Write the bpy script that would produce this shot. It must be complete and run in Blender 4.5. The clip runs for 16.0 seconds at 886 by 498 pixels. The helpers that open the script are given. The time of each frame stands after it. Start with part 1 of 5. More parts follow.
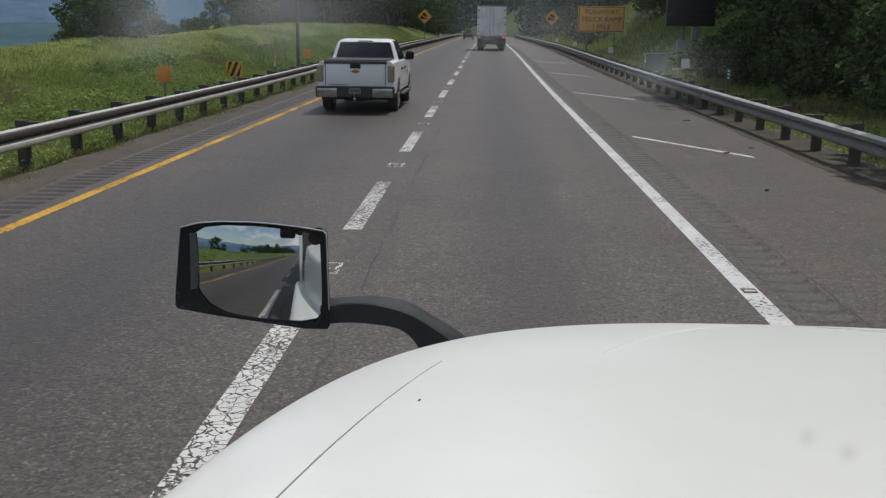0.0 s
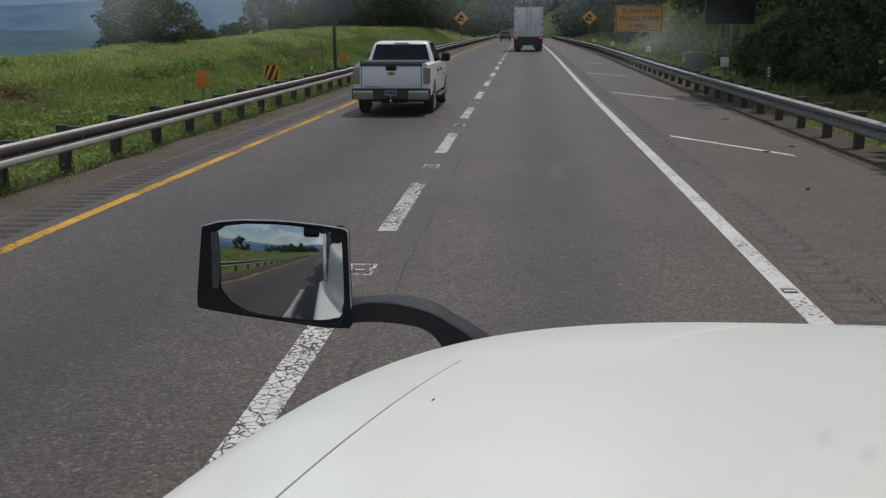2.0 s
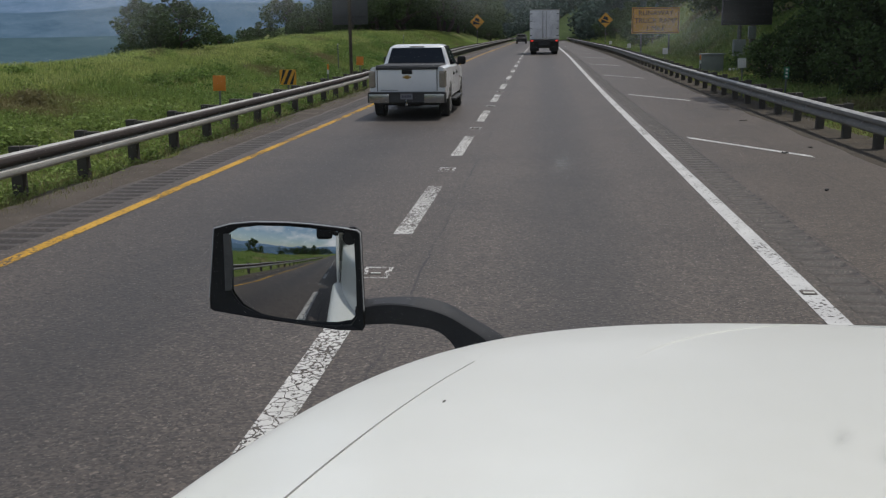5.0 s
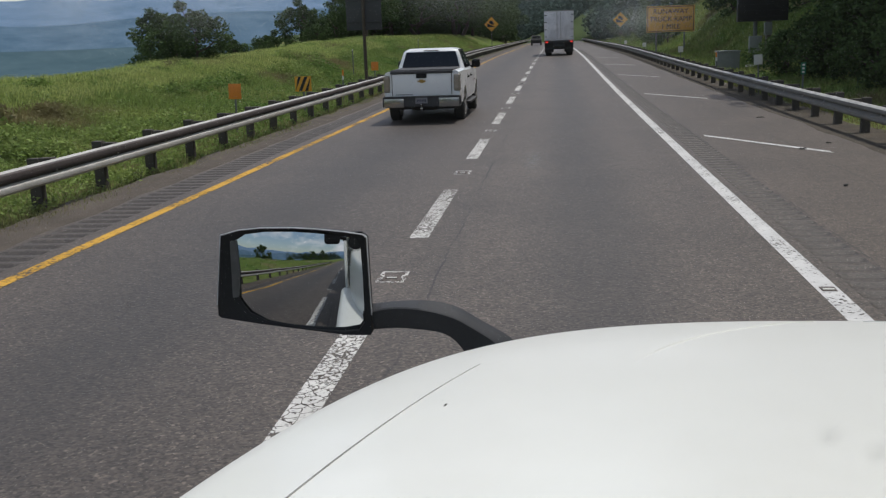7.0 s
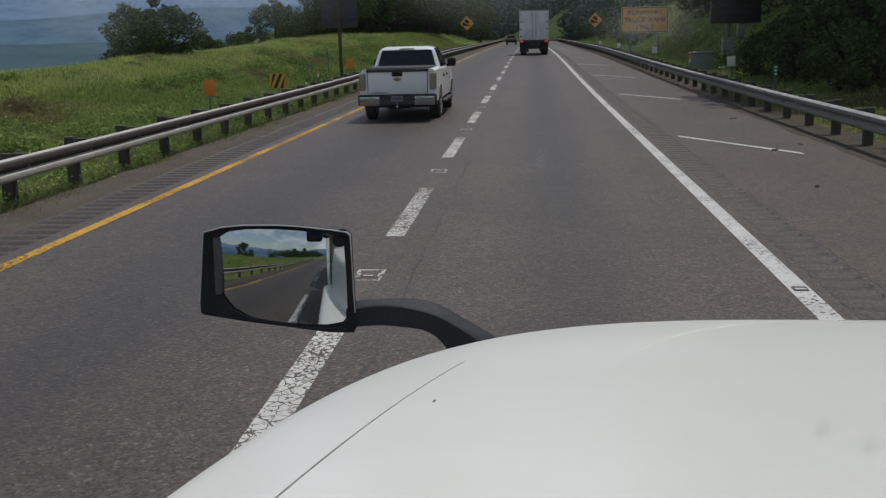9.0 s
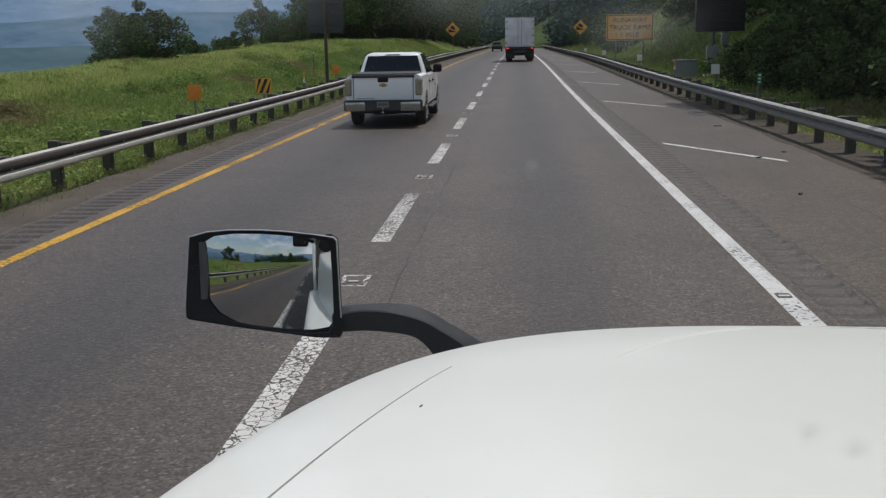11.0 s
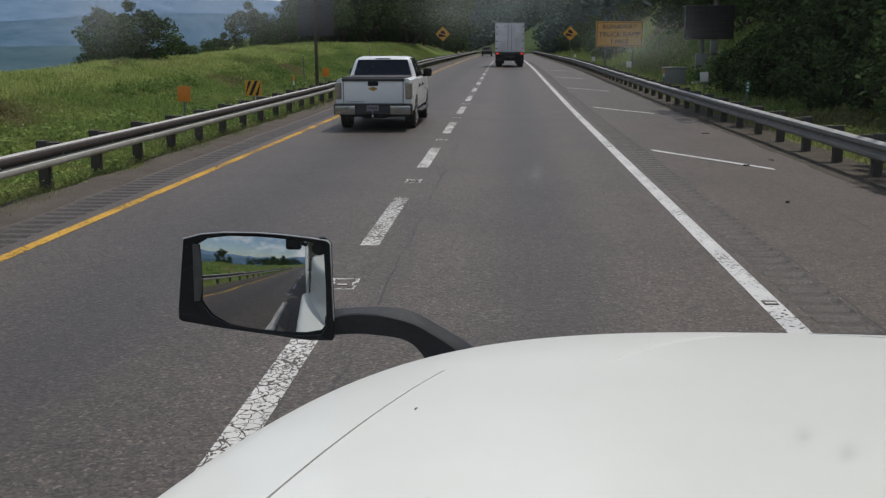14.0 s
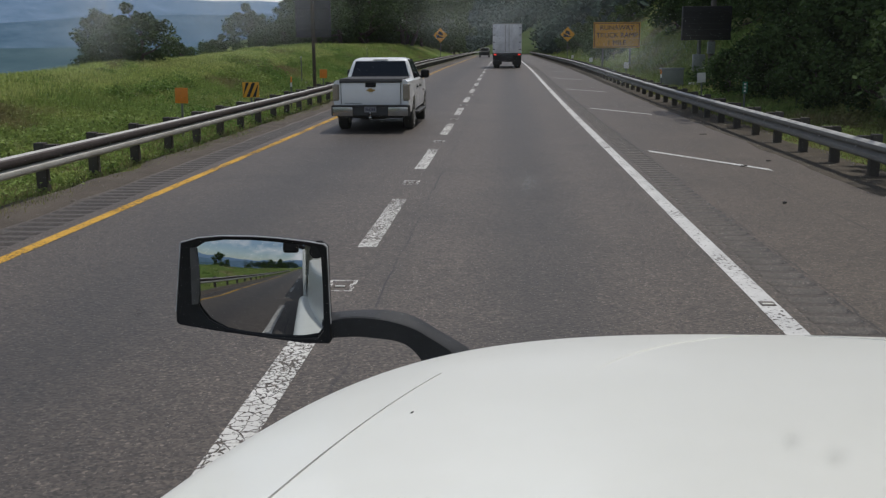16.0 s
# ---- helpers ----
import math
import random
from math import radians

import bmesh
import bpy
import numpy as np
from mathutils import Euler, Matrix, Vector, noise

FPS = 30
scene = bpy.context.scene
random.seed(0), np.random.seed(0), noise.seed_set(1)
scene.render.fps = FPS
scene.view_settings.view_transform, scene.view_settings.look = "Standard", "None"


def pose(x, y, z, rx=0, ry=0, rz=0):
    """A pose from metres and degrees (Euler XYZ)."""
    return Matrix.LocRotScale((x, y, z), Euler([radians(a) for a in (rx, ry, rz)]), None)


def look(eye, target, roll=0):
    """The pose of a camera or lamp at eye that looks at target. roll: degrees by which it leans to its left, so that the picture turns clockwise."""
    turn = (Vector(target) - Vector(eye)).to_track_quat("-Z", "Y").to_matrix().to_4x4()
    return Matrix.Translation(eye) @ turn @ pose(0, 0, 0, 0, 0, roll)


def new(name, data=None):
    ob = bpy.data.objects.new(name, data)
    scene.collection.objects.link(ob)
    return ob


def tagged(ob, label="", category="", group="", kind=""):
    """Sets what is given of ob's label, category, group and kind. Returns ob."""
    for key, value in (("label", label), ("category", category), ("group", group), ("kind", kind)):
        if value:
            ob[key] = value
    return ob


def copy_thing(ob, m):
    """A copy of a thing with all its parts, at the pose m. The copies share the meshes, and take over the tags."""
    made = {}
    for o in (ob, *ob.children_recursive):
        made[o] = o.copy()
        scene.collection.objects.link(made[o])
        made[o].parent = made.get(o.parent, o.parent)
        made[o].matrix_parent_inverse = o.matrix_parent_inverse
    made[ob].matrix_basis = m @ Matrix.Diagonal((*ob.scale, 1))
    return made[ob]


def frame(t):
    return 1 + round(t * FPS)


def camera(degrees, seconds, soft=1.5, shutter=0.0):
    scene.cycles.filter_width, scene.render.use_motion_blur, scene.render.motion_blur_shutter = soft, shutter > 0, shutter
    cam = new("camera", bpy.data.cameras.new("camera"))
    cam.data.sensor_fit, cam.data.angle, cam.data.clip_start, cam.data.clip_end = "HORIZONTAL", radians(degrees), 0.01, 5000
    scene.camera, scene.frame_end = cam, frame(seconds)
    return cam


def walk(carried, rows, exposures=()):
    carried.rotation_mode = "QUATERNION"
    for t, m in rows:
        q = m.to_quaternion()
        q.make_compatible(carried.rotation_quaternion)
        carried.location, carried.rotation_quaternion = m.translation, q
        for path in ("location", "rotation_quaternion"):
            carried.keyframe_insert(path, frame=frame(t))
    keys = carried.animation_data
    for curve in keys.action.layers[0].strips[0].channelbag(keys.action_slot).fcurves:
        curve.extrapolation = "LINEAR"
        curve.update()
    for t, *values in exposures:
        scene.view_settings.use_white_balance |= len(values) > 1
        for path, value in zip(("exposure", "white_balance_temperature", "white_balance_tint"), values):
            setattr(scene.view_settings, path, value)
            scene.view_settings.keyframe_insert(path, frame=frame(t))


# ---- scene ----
# ---- camera: it sits in the cab of a lorry and turns a little ----
PATH = [
    (0.0, -0.034, -0.040, 2.172, 77.05, -0.55, 2.60),
    (0.5, -0.023, -0.030, 2.164, 77.08, -0.47, 3.04),
    (1.0, -0.014, -0.022, 2.165, 77.08, -0.20, 3.48),
    (1.5, -0.009, -0.006, 2.157, 77.12, -0.26, 4.16),
    (2.0, -0.001, 0.001, 2.153, 77.16, 0.21, 4.75),
    (2.5, 0.003, -0.005, 2.151, 77.33, 0.57, 5.23),
    (3.0, -0.001, -0.007, 2.150, 77.41, 0.58, 5.43),
    (3.5, 0.000, -0.007, 2.154, 77.35, 0.46, 5.47),
    (4.0, 0.002, -0.000, 2.149, 77.36, 0.57, 5.52),
    (6.5, 0.026, 0.030, 2.141, 77.46, 1.24, 6.30),
    (7.0, 0.034, 0.031, 2.139, 77.60, 1.98, 6.54),
    (7.5, 0.017, 0.017, 2.144, 77.52, 1.30, 6.20),
    (8.0, 0.013, 0.017, 2.142, 77.46, 1.31, 5.52),
    (8.5, 0.016, 0.013, 2.144, 77.47, 1.33, 5.27),
    (9.0, 0.014, 0.014, 2.142, 77.47, 1.36, 5.09),
    (11.5, 0.009, 0.010, 2.141, 77.94, 0.81, 4.10),
    (12.0, 0.003, -0.004, 2.145, 78.04, 0.64, 3.96),
    (12.5, 0.003, -0.004, 2.147, 78.05, 0.51, 3.86),
    (13.0, 0.001, -0.007, 2.151, 78.08, 0.59, 3.67),
    (13.5, 0.000, -0.008, 2.150, 78.00, 0.34, 3.62),
    (14.0, 0.000, -0.004, 2.145, 78.05, 0.26, 3.68),
    (14.5, 0.003, -0.004, 2.154, 77.98, 0.36, 3.68),
    (15.0, 0.003, -0.004, 2.153, 78.03, 0.48, 3.59),
    (15.5, 0.002, -0.004, 2.151, 78.05, 0.21, 3.56),
    (16.0, 0.004, -0.012, 2.152, 78.11, 0.35, 3.54),
]
cam = camera(49.5, 16.0, soft=1.3)
walk(cam, [(t, pose(x, y, z, a, b, c)) for t, x, y, z, a, b, c in PATH],
     exposures=[(0.0, -0.05), (1.0, 0.0), (1.5, -0.07), (2.0, -0.21), (3.0, -0.15), (4.0, -0.16), (6.5, -0.05), (7.0, 0.04), (7.5, 0.03),
                (8.0, -0.08), (8.5, -0.25), (9.0, -0.32), (11.5, 0.0), (12.5, 0.0), (13.5, -0.1), (14.5, -0.12), (16.0, -0.15)])

# ---- light: high summer sun ahead to the right, sky with broken cloud ----
SUN_DIR = Vector((0.25, 0.34, 0.90)).normalized()
world = bpy.data.worlds.new("sky")
scene.world = world
world.use_nodes = True
wn, wl = world.node_tree.nodes, world.node_tree.links
wn.clear()
sky = wn.new("ShaderNodeTexSky")
sky.sky_type, sky.sun_disc = "NISHITA", False
sky.sun_elevation = math.asin(SUN_DIR.z)
sky.sun_rotation = math.atan2(SUN_DIR.x, SUN_DIR.y)
coord = wn.new("ShaderNodeTexCoord")
puff = wn.new("ShaderNodeTexNoise")
puff.inputs["Scale"].default_value = 3.2
puff.inputs["Detail"].default_value = 8
puff.inputs["Roughness"].default_value = 0.58
stretch = wn.new("ShaderNodeMapping")
stretch.inputs["Scale"].default_value = (1, 1, 2.6)
edge = wn.new("ShaderNodeValToRGB")
edge.color_ramp.elements[0].position, edge.color_ramp.elements[1].position = 0.46, 0.62
mix = wn.new("ShaderNodeMix")
mix.data_type = "RGBA"
mix.inputs["B"].default_value = (8.2, 8.4, 8.8, 1)
back = wn.new("ShaderNodeBackground")
back.inputs["Strength"].default_value = 0.1
outw = wn.new("ShaderNodeOutputWorld")
wl.new(coord.outputs["Generated"], stretch.inputs["Vector"])
wl.new(stretch.outputs["Vector"], puff.inputs["Vector"])
wl.new(puff.outputs["Fac"], edge.inputs["Fac"])
wl.new(edge.outputs["Color"], mix.inputs["Factor"])
wl.new(sky.outputs["Color"], mix.inputs["A"])
wl.new(mix.outputs["Result"], back.inputs["Color"])
wl.new(back.outputs["Background"], outw.inputs["Surface"])
sun = new("sun", bpy.data.lights.new("sun", "SUN"))
sun.data.energy, sun.data.angle, sun.data.color = 2.6, radians(0.6), (1.0, 0.96, 0.9)
sun.matrix_world = look(SUN_DIR * 50, (0, 0, 0))


# ---- materials ----
def material(name, base, rough=0.6, metal=0.0, vary=None, scale=6.0, fine=60.0, bump=0.0, bump_scale=80.0,
             per="", spread=0.0, coat=0.0, spec=0.5):
    """A surface of one colour that drifts to a second one in large stains and fine grain. per: island or object, for a change from piece to piece."""
    m = bpy.data.materials.new(name)
    m.use_nodes = True
    n, l = m.node_tree.nodes, m.node_tree.links
    b = n["Principled BSDF"]
    b.inputs["Roughness"].default_value, b.inputs["Metallic"].default_value = rough, metal
    b.inputs["Coat Weight"].default_value, b.inputs["Specular IOR Level"].default_value = coat, spec
    place = n.new("ShaderNodeTexCoord")
    second = vary or tuple(c * 0.72 for c in base)
    big, small = n.new("ShaderNodeTexNoise"), n.new("ShaderNodeTexNoise")
    big.inputs["Scale"].default_value, small.inputs["Scale"].default_value = scale, fine
    big.inputs["Detail"].default_value, small.inputs["Detail"].default_value = 5, 3
    for t in (big, small):
        l.new(place.outputs["Object"], t.inputs["Vector"])
    add = n.new("ShaderNodeMath")
    add.operation = "MULTIPLY_ADD"
    l.new(small.outputs["Fac"], add.inputs[0])
    add.inputs[1].default_value = 0.5
    l.new(big.outputs["Fac"], add.inputs[2])
    fac = n.new("ShaderNodeMapRange")
    fac.inputs["From Min"].default_value, fac.inputs["From Max"].default_value = 0.5, 1.0
    l.new(add.outputs[0], fac.inputs["Value"])
    blend = n.new("ShaderNodeMix")
    blend.data_type = "RGBA"
    blend.inputs["A"].default_value, blend.inputs["B"].default_value = (*base, 1), (*second, 1)
    l.new(fac.outputs[0], blend.inputs["Factor"])
    colour = blend.outputs["Result"]
    if per:
        r = n.new("ShaderNodeNewGeometry") if per == "island" else n.new("ShaderNodeObjectInfo")
        hsv = n.new("ShaderNodeHueSaturation")
        rng = n.new("ShaderNodeMapRange")
        rng.inputs["To Min"].default_value, rng.inputs["To Max"].default_value = 1 - spread, 1 + spread
        l.new(r.outputs["Random Per Island" if per == "island" else "Random"], rng.inputs["Value"])
        l.new(rng.outputs[0], hsv.inputs["Value"])
        l.new(colour, hsv.inputs["Color"])
        colour = hsv.outputs["Color"]
    l.new(colour, b.inputs["Base Color"])
    if bump:
        rough_noise, relief = n.new("ShaderNodeTexNoise"), n.new("ShaderNodeBump")
        rough_noise.inputs["Scale"].default_value, rough_noise.inputs["Detail"].default_value = bump_scale, 4
        l.new(place.outputs["Object"], rough_noise.inputs["Vector"])
        relief.inputs["Strength"].default_value, relief.inputs["Distance"].default_value = bump, 0.02
        l.new(rough_noise.outputs["Fac"], relief.inputs["Height"])
        l.new(relief.outputs["Normal"], b.inputs["Normal"])
    return m


def let_light_through(m, share):
    """Leaves glow a little where the sun stands behind them."""
    n, l = m.node_tree.nodes, m.node_tree.links
    b, out = n["Principled BSDF"], n["Material Output"]
    thin, both = n.new("ShaderNodeBsdfTranslucent"), n.new("ShaderNodeMixShader")
    l.new(b.inputs["Base Color"].links[0].from_socket, thin.inputs["Color"])
    both.inputs["Fac"].default_value = share
    l.new(b.outputs["BSDF"], both.inputs[1])
    l.new(thin.outputs["BSDF"], both.inputs[2])
    l.new(both.outputs["Shader"], out.inputs["Surface"])


def asphalt(name, base, dark, bands=(), cracks=()):
    """Rolled asphalt: stone grain, patches, and long wear marks that follow the lanes. bands: (x, half width, strength)."""
    m = material(name, base, 0.60, vary=dark, scale=0.55, fine=45, bump=0.3, bump_scale=30, spec=0.42)
    n, l = m.node_tree.nodes, m.node_tree.links
    b = n["Principled BSDF"]
    now = b.inputs["Base Color"].links[0].from_socket
    place = n.new("ShaderNodeTexCoord")
    # single stones, light and dark
    cell = n.new("ShaderNodeTexVoronoi")
    cell.inputs["Scale"].default_value = 54
    l.new(place.outputs["Object"], cell.inputs["Vector"])
    grey = n.new("ShaderNodeSeparateColor")
    l.new(cell.outputs["Color"], grey.inputs["Color"])
    rng = n.new("ShaderNodeMapRange")
    rng.inputs["To Min"].default_value, rng.inputs["To Max"].default_value = 0.42, 1.44
    l.new(grey.outputs["Red"], rng.inputs["Value"])
    pale, sum_up = n.new("ShaderNodeMapRange"), n.new("ShaderNodeMath")
    pale.inputs["From Min"].default_value, pale.inputs["From Max"].default_value = 0.93, 0.96
    pale.inputs["To Max"].default_value = 1.1
    l.new(grey.outputs["Green"], pale.inputs["Value"])
    sum_up.operation = "ADD"
    l.new(rng.outputs[0], sum_up.inputs[0])
    l.new(pale.outputs[0], sum_up.inputs[1])
    mul = n.new("ShaderNodeMix")
    mul.data_type, mul.blend_type = "RGBA", "MULTIPLY"
    mul.inputs["Factor"].default_value = 1
    l.new(now, mul.inputs["A"])
    l.new(sum_up.outputs[0], mul.inputs["B"])
    now = mul.outputs["Result"]
    # darker and paler patches, a hand wide
    mottle, tone = n.new("ShaderNodeTexNoise"), n.new("ShaderNodeMapRange")
    mottle.inputs["Scale"].default_value, mottle.inputs["Detail"].default_value, mottle.inputs["Roughness"].default_value = 5.5, 6, 0.7
    l.new(place.outputs["Object"], mottle.inputs["Vector"])
    tone.inputs["From Min"].default_value, tone.inputs["From Max"].default_value = 0.3, 0.7
    tone.inputs["To Min"].default_value, tone.inputs["To Max"].default_value = 0.84, 1.18
    l.new(mottle.outputs["Fac"], tone.inputs["Value"])
    patch = n.new("ShaderNodeMix")
    patch.data_type, patch.blend_type = "RGBA", "MULTIPLY"
    patch.inputs["Factor"].default_value = 1
    l.new(now, patch.inputs["A"])
    l.new(tone.outputs[0], patch.inputs["B"])
    now = patch.outputs["Result"]
    # pits between the stones
    pit, deep = n.new("ShaderNodeTexNoise"), n.new("ShaderNodeMapRange")
    pit.inputs["Scale"].default_value, pit.inputs["Detail"].default_value = 26, 4
    l.new(place.outputs["Object"], pit.inputs["Vector"])
    deep.inputs["From Min"].default_value, deep.inputs["From Max"].default_value = 0.53, 0.64
    deep.inputs["To Max"].default_value = 0.42
    l.new(pit.outputs["Fac"], deep.inputs["Value"])
    hole = n.new("ShaderNodeMix")
    hole.data_type = "RGBA"
    hole.inputs["B"].default_value = (0.03, 0.028, 0.026, 1)
    l.new(deep.outputs[0], hole.inputs["Factor"])
    l.new(now, hole.inputs["A"])
    now = hole.outputs["Result"]
    sep = n.new("ShaderNodeSeparateXYZ")
    l.new(place.outputs["Object"], sep.inputs["Vector"])
    # streaks drawn out along the road
    mp = n.new("ShaderNodeMapping")
    mp.inputs["Scale"].default_value = (2.2, 0.04, 1)
    l.new(place.outputs["Object"], mp.inputs["Vector"])
    streak = n.new("ShaderNodeTexNoise")
    streak.inputs["Scale"].default_value, streak.inputs["Detail"].default_value = 1.0, 4
    l.new(mp.outputs["Vector"], streak.inputs["Vector"])
    for x, half, strength in ((0, 0, 0.22), *bands):
        k = n.new("ShaderNodeMath")
        if half:
            off = n.new("ShaderNodeMath")
            off.operation = "SUBTRACT"
            off.inputs[1].default_value = x
            l.new(sep.outputs["X"], off.inputs[0])
            sq = n.new("ShaderNodeMath")
            sq.operation = "ABSOLUTE"
            l.new(off.outputs[0], sq.inputs[0])
            near = n.new("ShaderNodeMapRange")
            near.interpolation_type = "SMOOTHSTEP"
            near.inputs["From Min"].default_value, near.inputs["From Max"].default_value = half, half * 0.1
            l.new(sq.outputs[0], near.inputs["Value"])
            k.operation = "MULTIPLY"
            l.new(near.outputs[0], k.inputs[0])
            k.inputs[1].default_value = strength
        else:
            k.operation = "MULTIPLY"
            l.new(streak.outputs["Fac"], k.inputs[0])
            k.inputs[1].default_value = strength
        dk = n.new("ShaderNodeMix")
        dk.data_type = "RGBA"
        dk.inputs["B"].default_value = (0.018, 0.018, 0.02, 1)
        l.new(k.outputs[0], dk.inputs["Factor"])
        l.new(now, dk.inputs["A"])
        now = dk.outputs["Result"]
    # a wandering crack along the joint of the two lanes
    wob = n.new("ShaderNodeTexNoise")
    wob.inputs["Scale"].default_value, wob.inputs["Detail"].default_value = 1.4, 7
    l.new(place.outputs["Object"], wob.inputs["Vector"])
    wx = n.new("ShaderNodeMath")
    wx.operation = "MULTIPLY_ADD"
    l.new(wob.outputs["Fac"], wx.inputs[0])
    wx.inputs[1].default_value = 0.15
    l.new(sep.outputs["X"], wx.inputs[2])
    for at in cracks:
        d = n.new("ShaderNodeMath")
        d.operation = "SUBTRACT"
        l.new(wx.outputs[0], d.inputs[0])
        d.inputs[1].default_value = at
        a = n.new("ShaderNodeMath")
        a.operation = "ABSOLUTE"
        l.new(d.outputs[0], a.inputs[0])
        c = n.new("ShaderNodeMapRange")
        c.inputs["From Min"].default_value, c.inputs["From Max"].default_value = 0.016, 0.005
        l.new(a.outputs[0], c.inputs["Value"])
        gap = n.new("ShaderNodeMapRange")
        gap.inputs["From Min"].default_value, gap.inputs["From Max"].default_value = 0.42, 0.55
        gap.inputs["To Max"].default_value = 0.8
        broken = n.new("ShaderNodeTexNoise")
        broken.inputs["Scale"].default_value, broken.inputs["Detail"].default_value = 0.45, 5
        l.new(place.outputs["Object"], broken.inputs["Vector"])
        l.new(broken.outputs["Fac"], gap.inputs["Value"])
        c2 = n.new("ShaderNodeMath")
        c2.operation = "MULTIPLY"
        l.new(c.outputs[0], c2.inputs[0])
        l.new(gap.outputs[0], c2.inputs[1])
        c = c2
        dk = n.new("ShaderNodeMix")
        dk.data_type = "RGBA"
        dk.inputs["B"].default_value = (0.015, 0.015, 0.016, 1)
        l.new(c.outputs[0], dk.inputs["Factor"])
        l.new(now, dk.inputs["A"])
        now = dk.outputs["Result"]
    l.new(now, b.inputs["Base Color"])
    return m


def worn_paint(name, colour, wear, cells=0.0, split=0.0):
    """Road paint, broken by fine cracks and flaked off in places, so that the asphalt shows through. cells: flakes to the metre."""
    m = material(name, colour, 0.75, vary=tuple(c * 0.80 for c in colour), scale=2.5, fine=28, bump=0.4, bump_scale=60, spec=0.3)
    n, l = m.node_tree.nodes, m.node_tree.links
    b, out = n["Principled BSDF"], n["Material Output"]
    place = n.new("ShaderNodeTexCoord")
    chips, spread = n.new("ShaderNodeTexNoise"), n.new("ShaderNodeTexNoise")
    chips.inputs["Scale"].default_value, chips.inputs["Detail"].default_value, chips.inputs["Roughness"].default_value = 24, 4, 0.65
    spread.inputs["Scale"].default_value, spread.inputs["Detail"].default_value = 0.9, 3
    for t in (chips, spread):
        l.new(place.outputs["Object"], t.inputs["Vector"])
    s = n.new("ShaderNodeMath")
    s.operation = "MULTIPLY_ADD"
    l.new(spread.outputs["Fac"], s.inputs[0])
    s.inputs[1].default_value = 0.45
    l.new(chips.outputs["Fac"], s.inputs[2])
    cut = n.new("ShaderNodeMapRange")
    cut.inputs["From Min"].default_value, cut.inputs["From Max"].default_value = wear, wear + 0.03
    l.new(s.outputs[0], cut.inputs["Value"])
    gone = cut.outputs[0]
    if cells:
        warp, bend = n.new("ShaderNodeTexNoise"), n.new("ShaderNodeVectorMath")
        warp.inputs["Scale"].default_value, warp.inputs["Detail"].default_value = 9, 3
        l.new(place.outputs["Object"], warp.inputs["Vector"])
        bend.operation = "MULTIPLY_ADD"
        bend.inputs[1].default_value = (0.09, 0.09, 0.0)
        l.new(warp.outputs["Color"], bend.inputs[0])
        l.new(place.outputs["Object"], bend.inputs[2])
        net, width = n.new("ShaderNodeTexVoronoi"), n.new("ShaderNodeMath")
        net.feature = "DISTANCE_TO_EDGE"
        net.inputs["Scale"].default_value = cells
        l.new(bend.outputs["Vector"], net.inputs["Vector"])
        width.operation = "MULTIPLY"
        l.new(spread.outputs["Fac"], width.inputs[0])
        width.inputs[1].default_value = split
        crack = n.new("ShaderNodeMath")
        crack.operation = "LESS_THAN"
        l.new(net.outputs["Distance"], crack.inputs[0])
        l.new(width.outputs[0], crack.inputs[1])
        both = n.new("ShaderNodeMath")
        both.operation = "MAXIMUM"
        l.new(gone, both.inputs[0])
        l.new(crack.outputs[0], both.inputs[1])
        gone = both.outputs[0]
    clear, mixer = n.new("ShaderNodeBsdfTransparent"), n.new("ShaderNodeMixShader")
    l.new(gone, mixer.inputs["Fac"])
    l.new(b.outputs["BSDF"], mixer.inputs[1])
    l.new(clear.outputs["BSDF"], mixer.inputs[2])
    l.new(mixer.outputs["Shader"], out.inputs["Surface"])
    return m


ASPHALT = asphalt("asphalt", (0.113, 0.091, 0.075), (0.080, 0.065, 0.054),
                  ((0.4, 0.95, 0.40), (-3.3, 0.9, 0.24), (-1.15, 0.35, 0.10), (1.85, 0.3, 0.08), (-3.4, 2.2, 0.29)), (-0.99,))
HOLLOW_SHADE = asphalt("shaded_hollow_asphalt", (0.060, 0.049, 0.041), (0.045, 0.037, 0.032))
SHOULDER = asphalt("shoulder_asphalt", (0.112, 0.088, 0.070), (0.072, 0.058, 0.047), (), (2.99, 4.4))
RUMBLE = asphalt("rumble_asphalt", (0.092, 0.076, 0.064), (0.064, 0.053, 0.046))
WHITE_LINE = worn_paint("white_road_paint", (0.62, 0.615, 0.60), 0.81)
DASH_LINE = worn_paint("flaked_white_paint", (0.66, 0.65, 0.62), 0.775, 11.5, 0.085)
YELLOW_LINE = worn_paint("yellow_road_paint", (0.63, 0.36, 0.05), 0.75)
TRUCK_WHITE = material("truck_white_paint", (0.83, 0.838, 0.80), 0.32, vary=(0.775, 0.783, 0.74), scale=2.2, fine=14, coat=0.15)
PLASTIC = material("black_grained_plastic", (0.007, 0.007, 0.008), 0.5, vary=(0.012, 0.012, 0.013), bump=0.1, bump_scale=300, spec=0.2)
ARM_GREY = material("grey_black_arm", (0.026, 0.028, 0.033), 0.68, vary=(0.036, 0.038, 0.043), spec=0.35)
GASKET = material("dark_panel_gap", (0.06, 0.06, 0.06), 0.8)
SEAM = material("grey_seam", (0.33, 0.33, 0.32), 0.8)
MIRROR = material("silver_mirror", (0.53, 0.55, 0.56), 0.01, 1.0, vary=(0.50, 0.52, 0.53))
GALV = material("galvanised_steel", (0.42, 0.41, 0.40), 0.62, 0.25, vary=(0.27, 0.255, 0.24), scale=1.5, fine=25, spec=0.4)
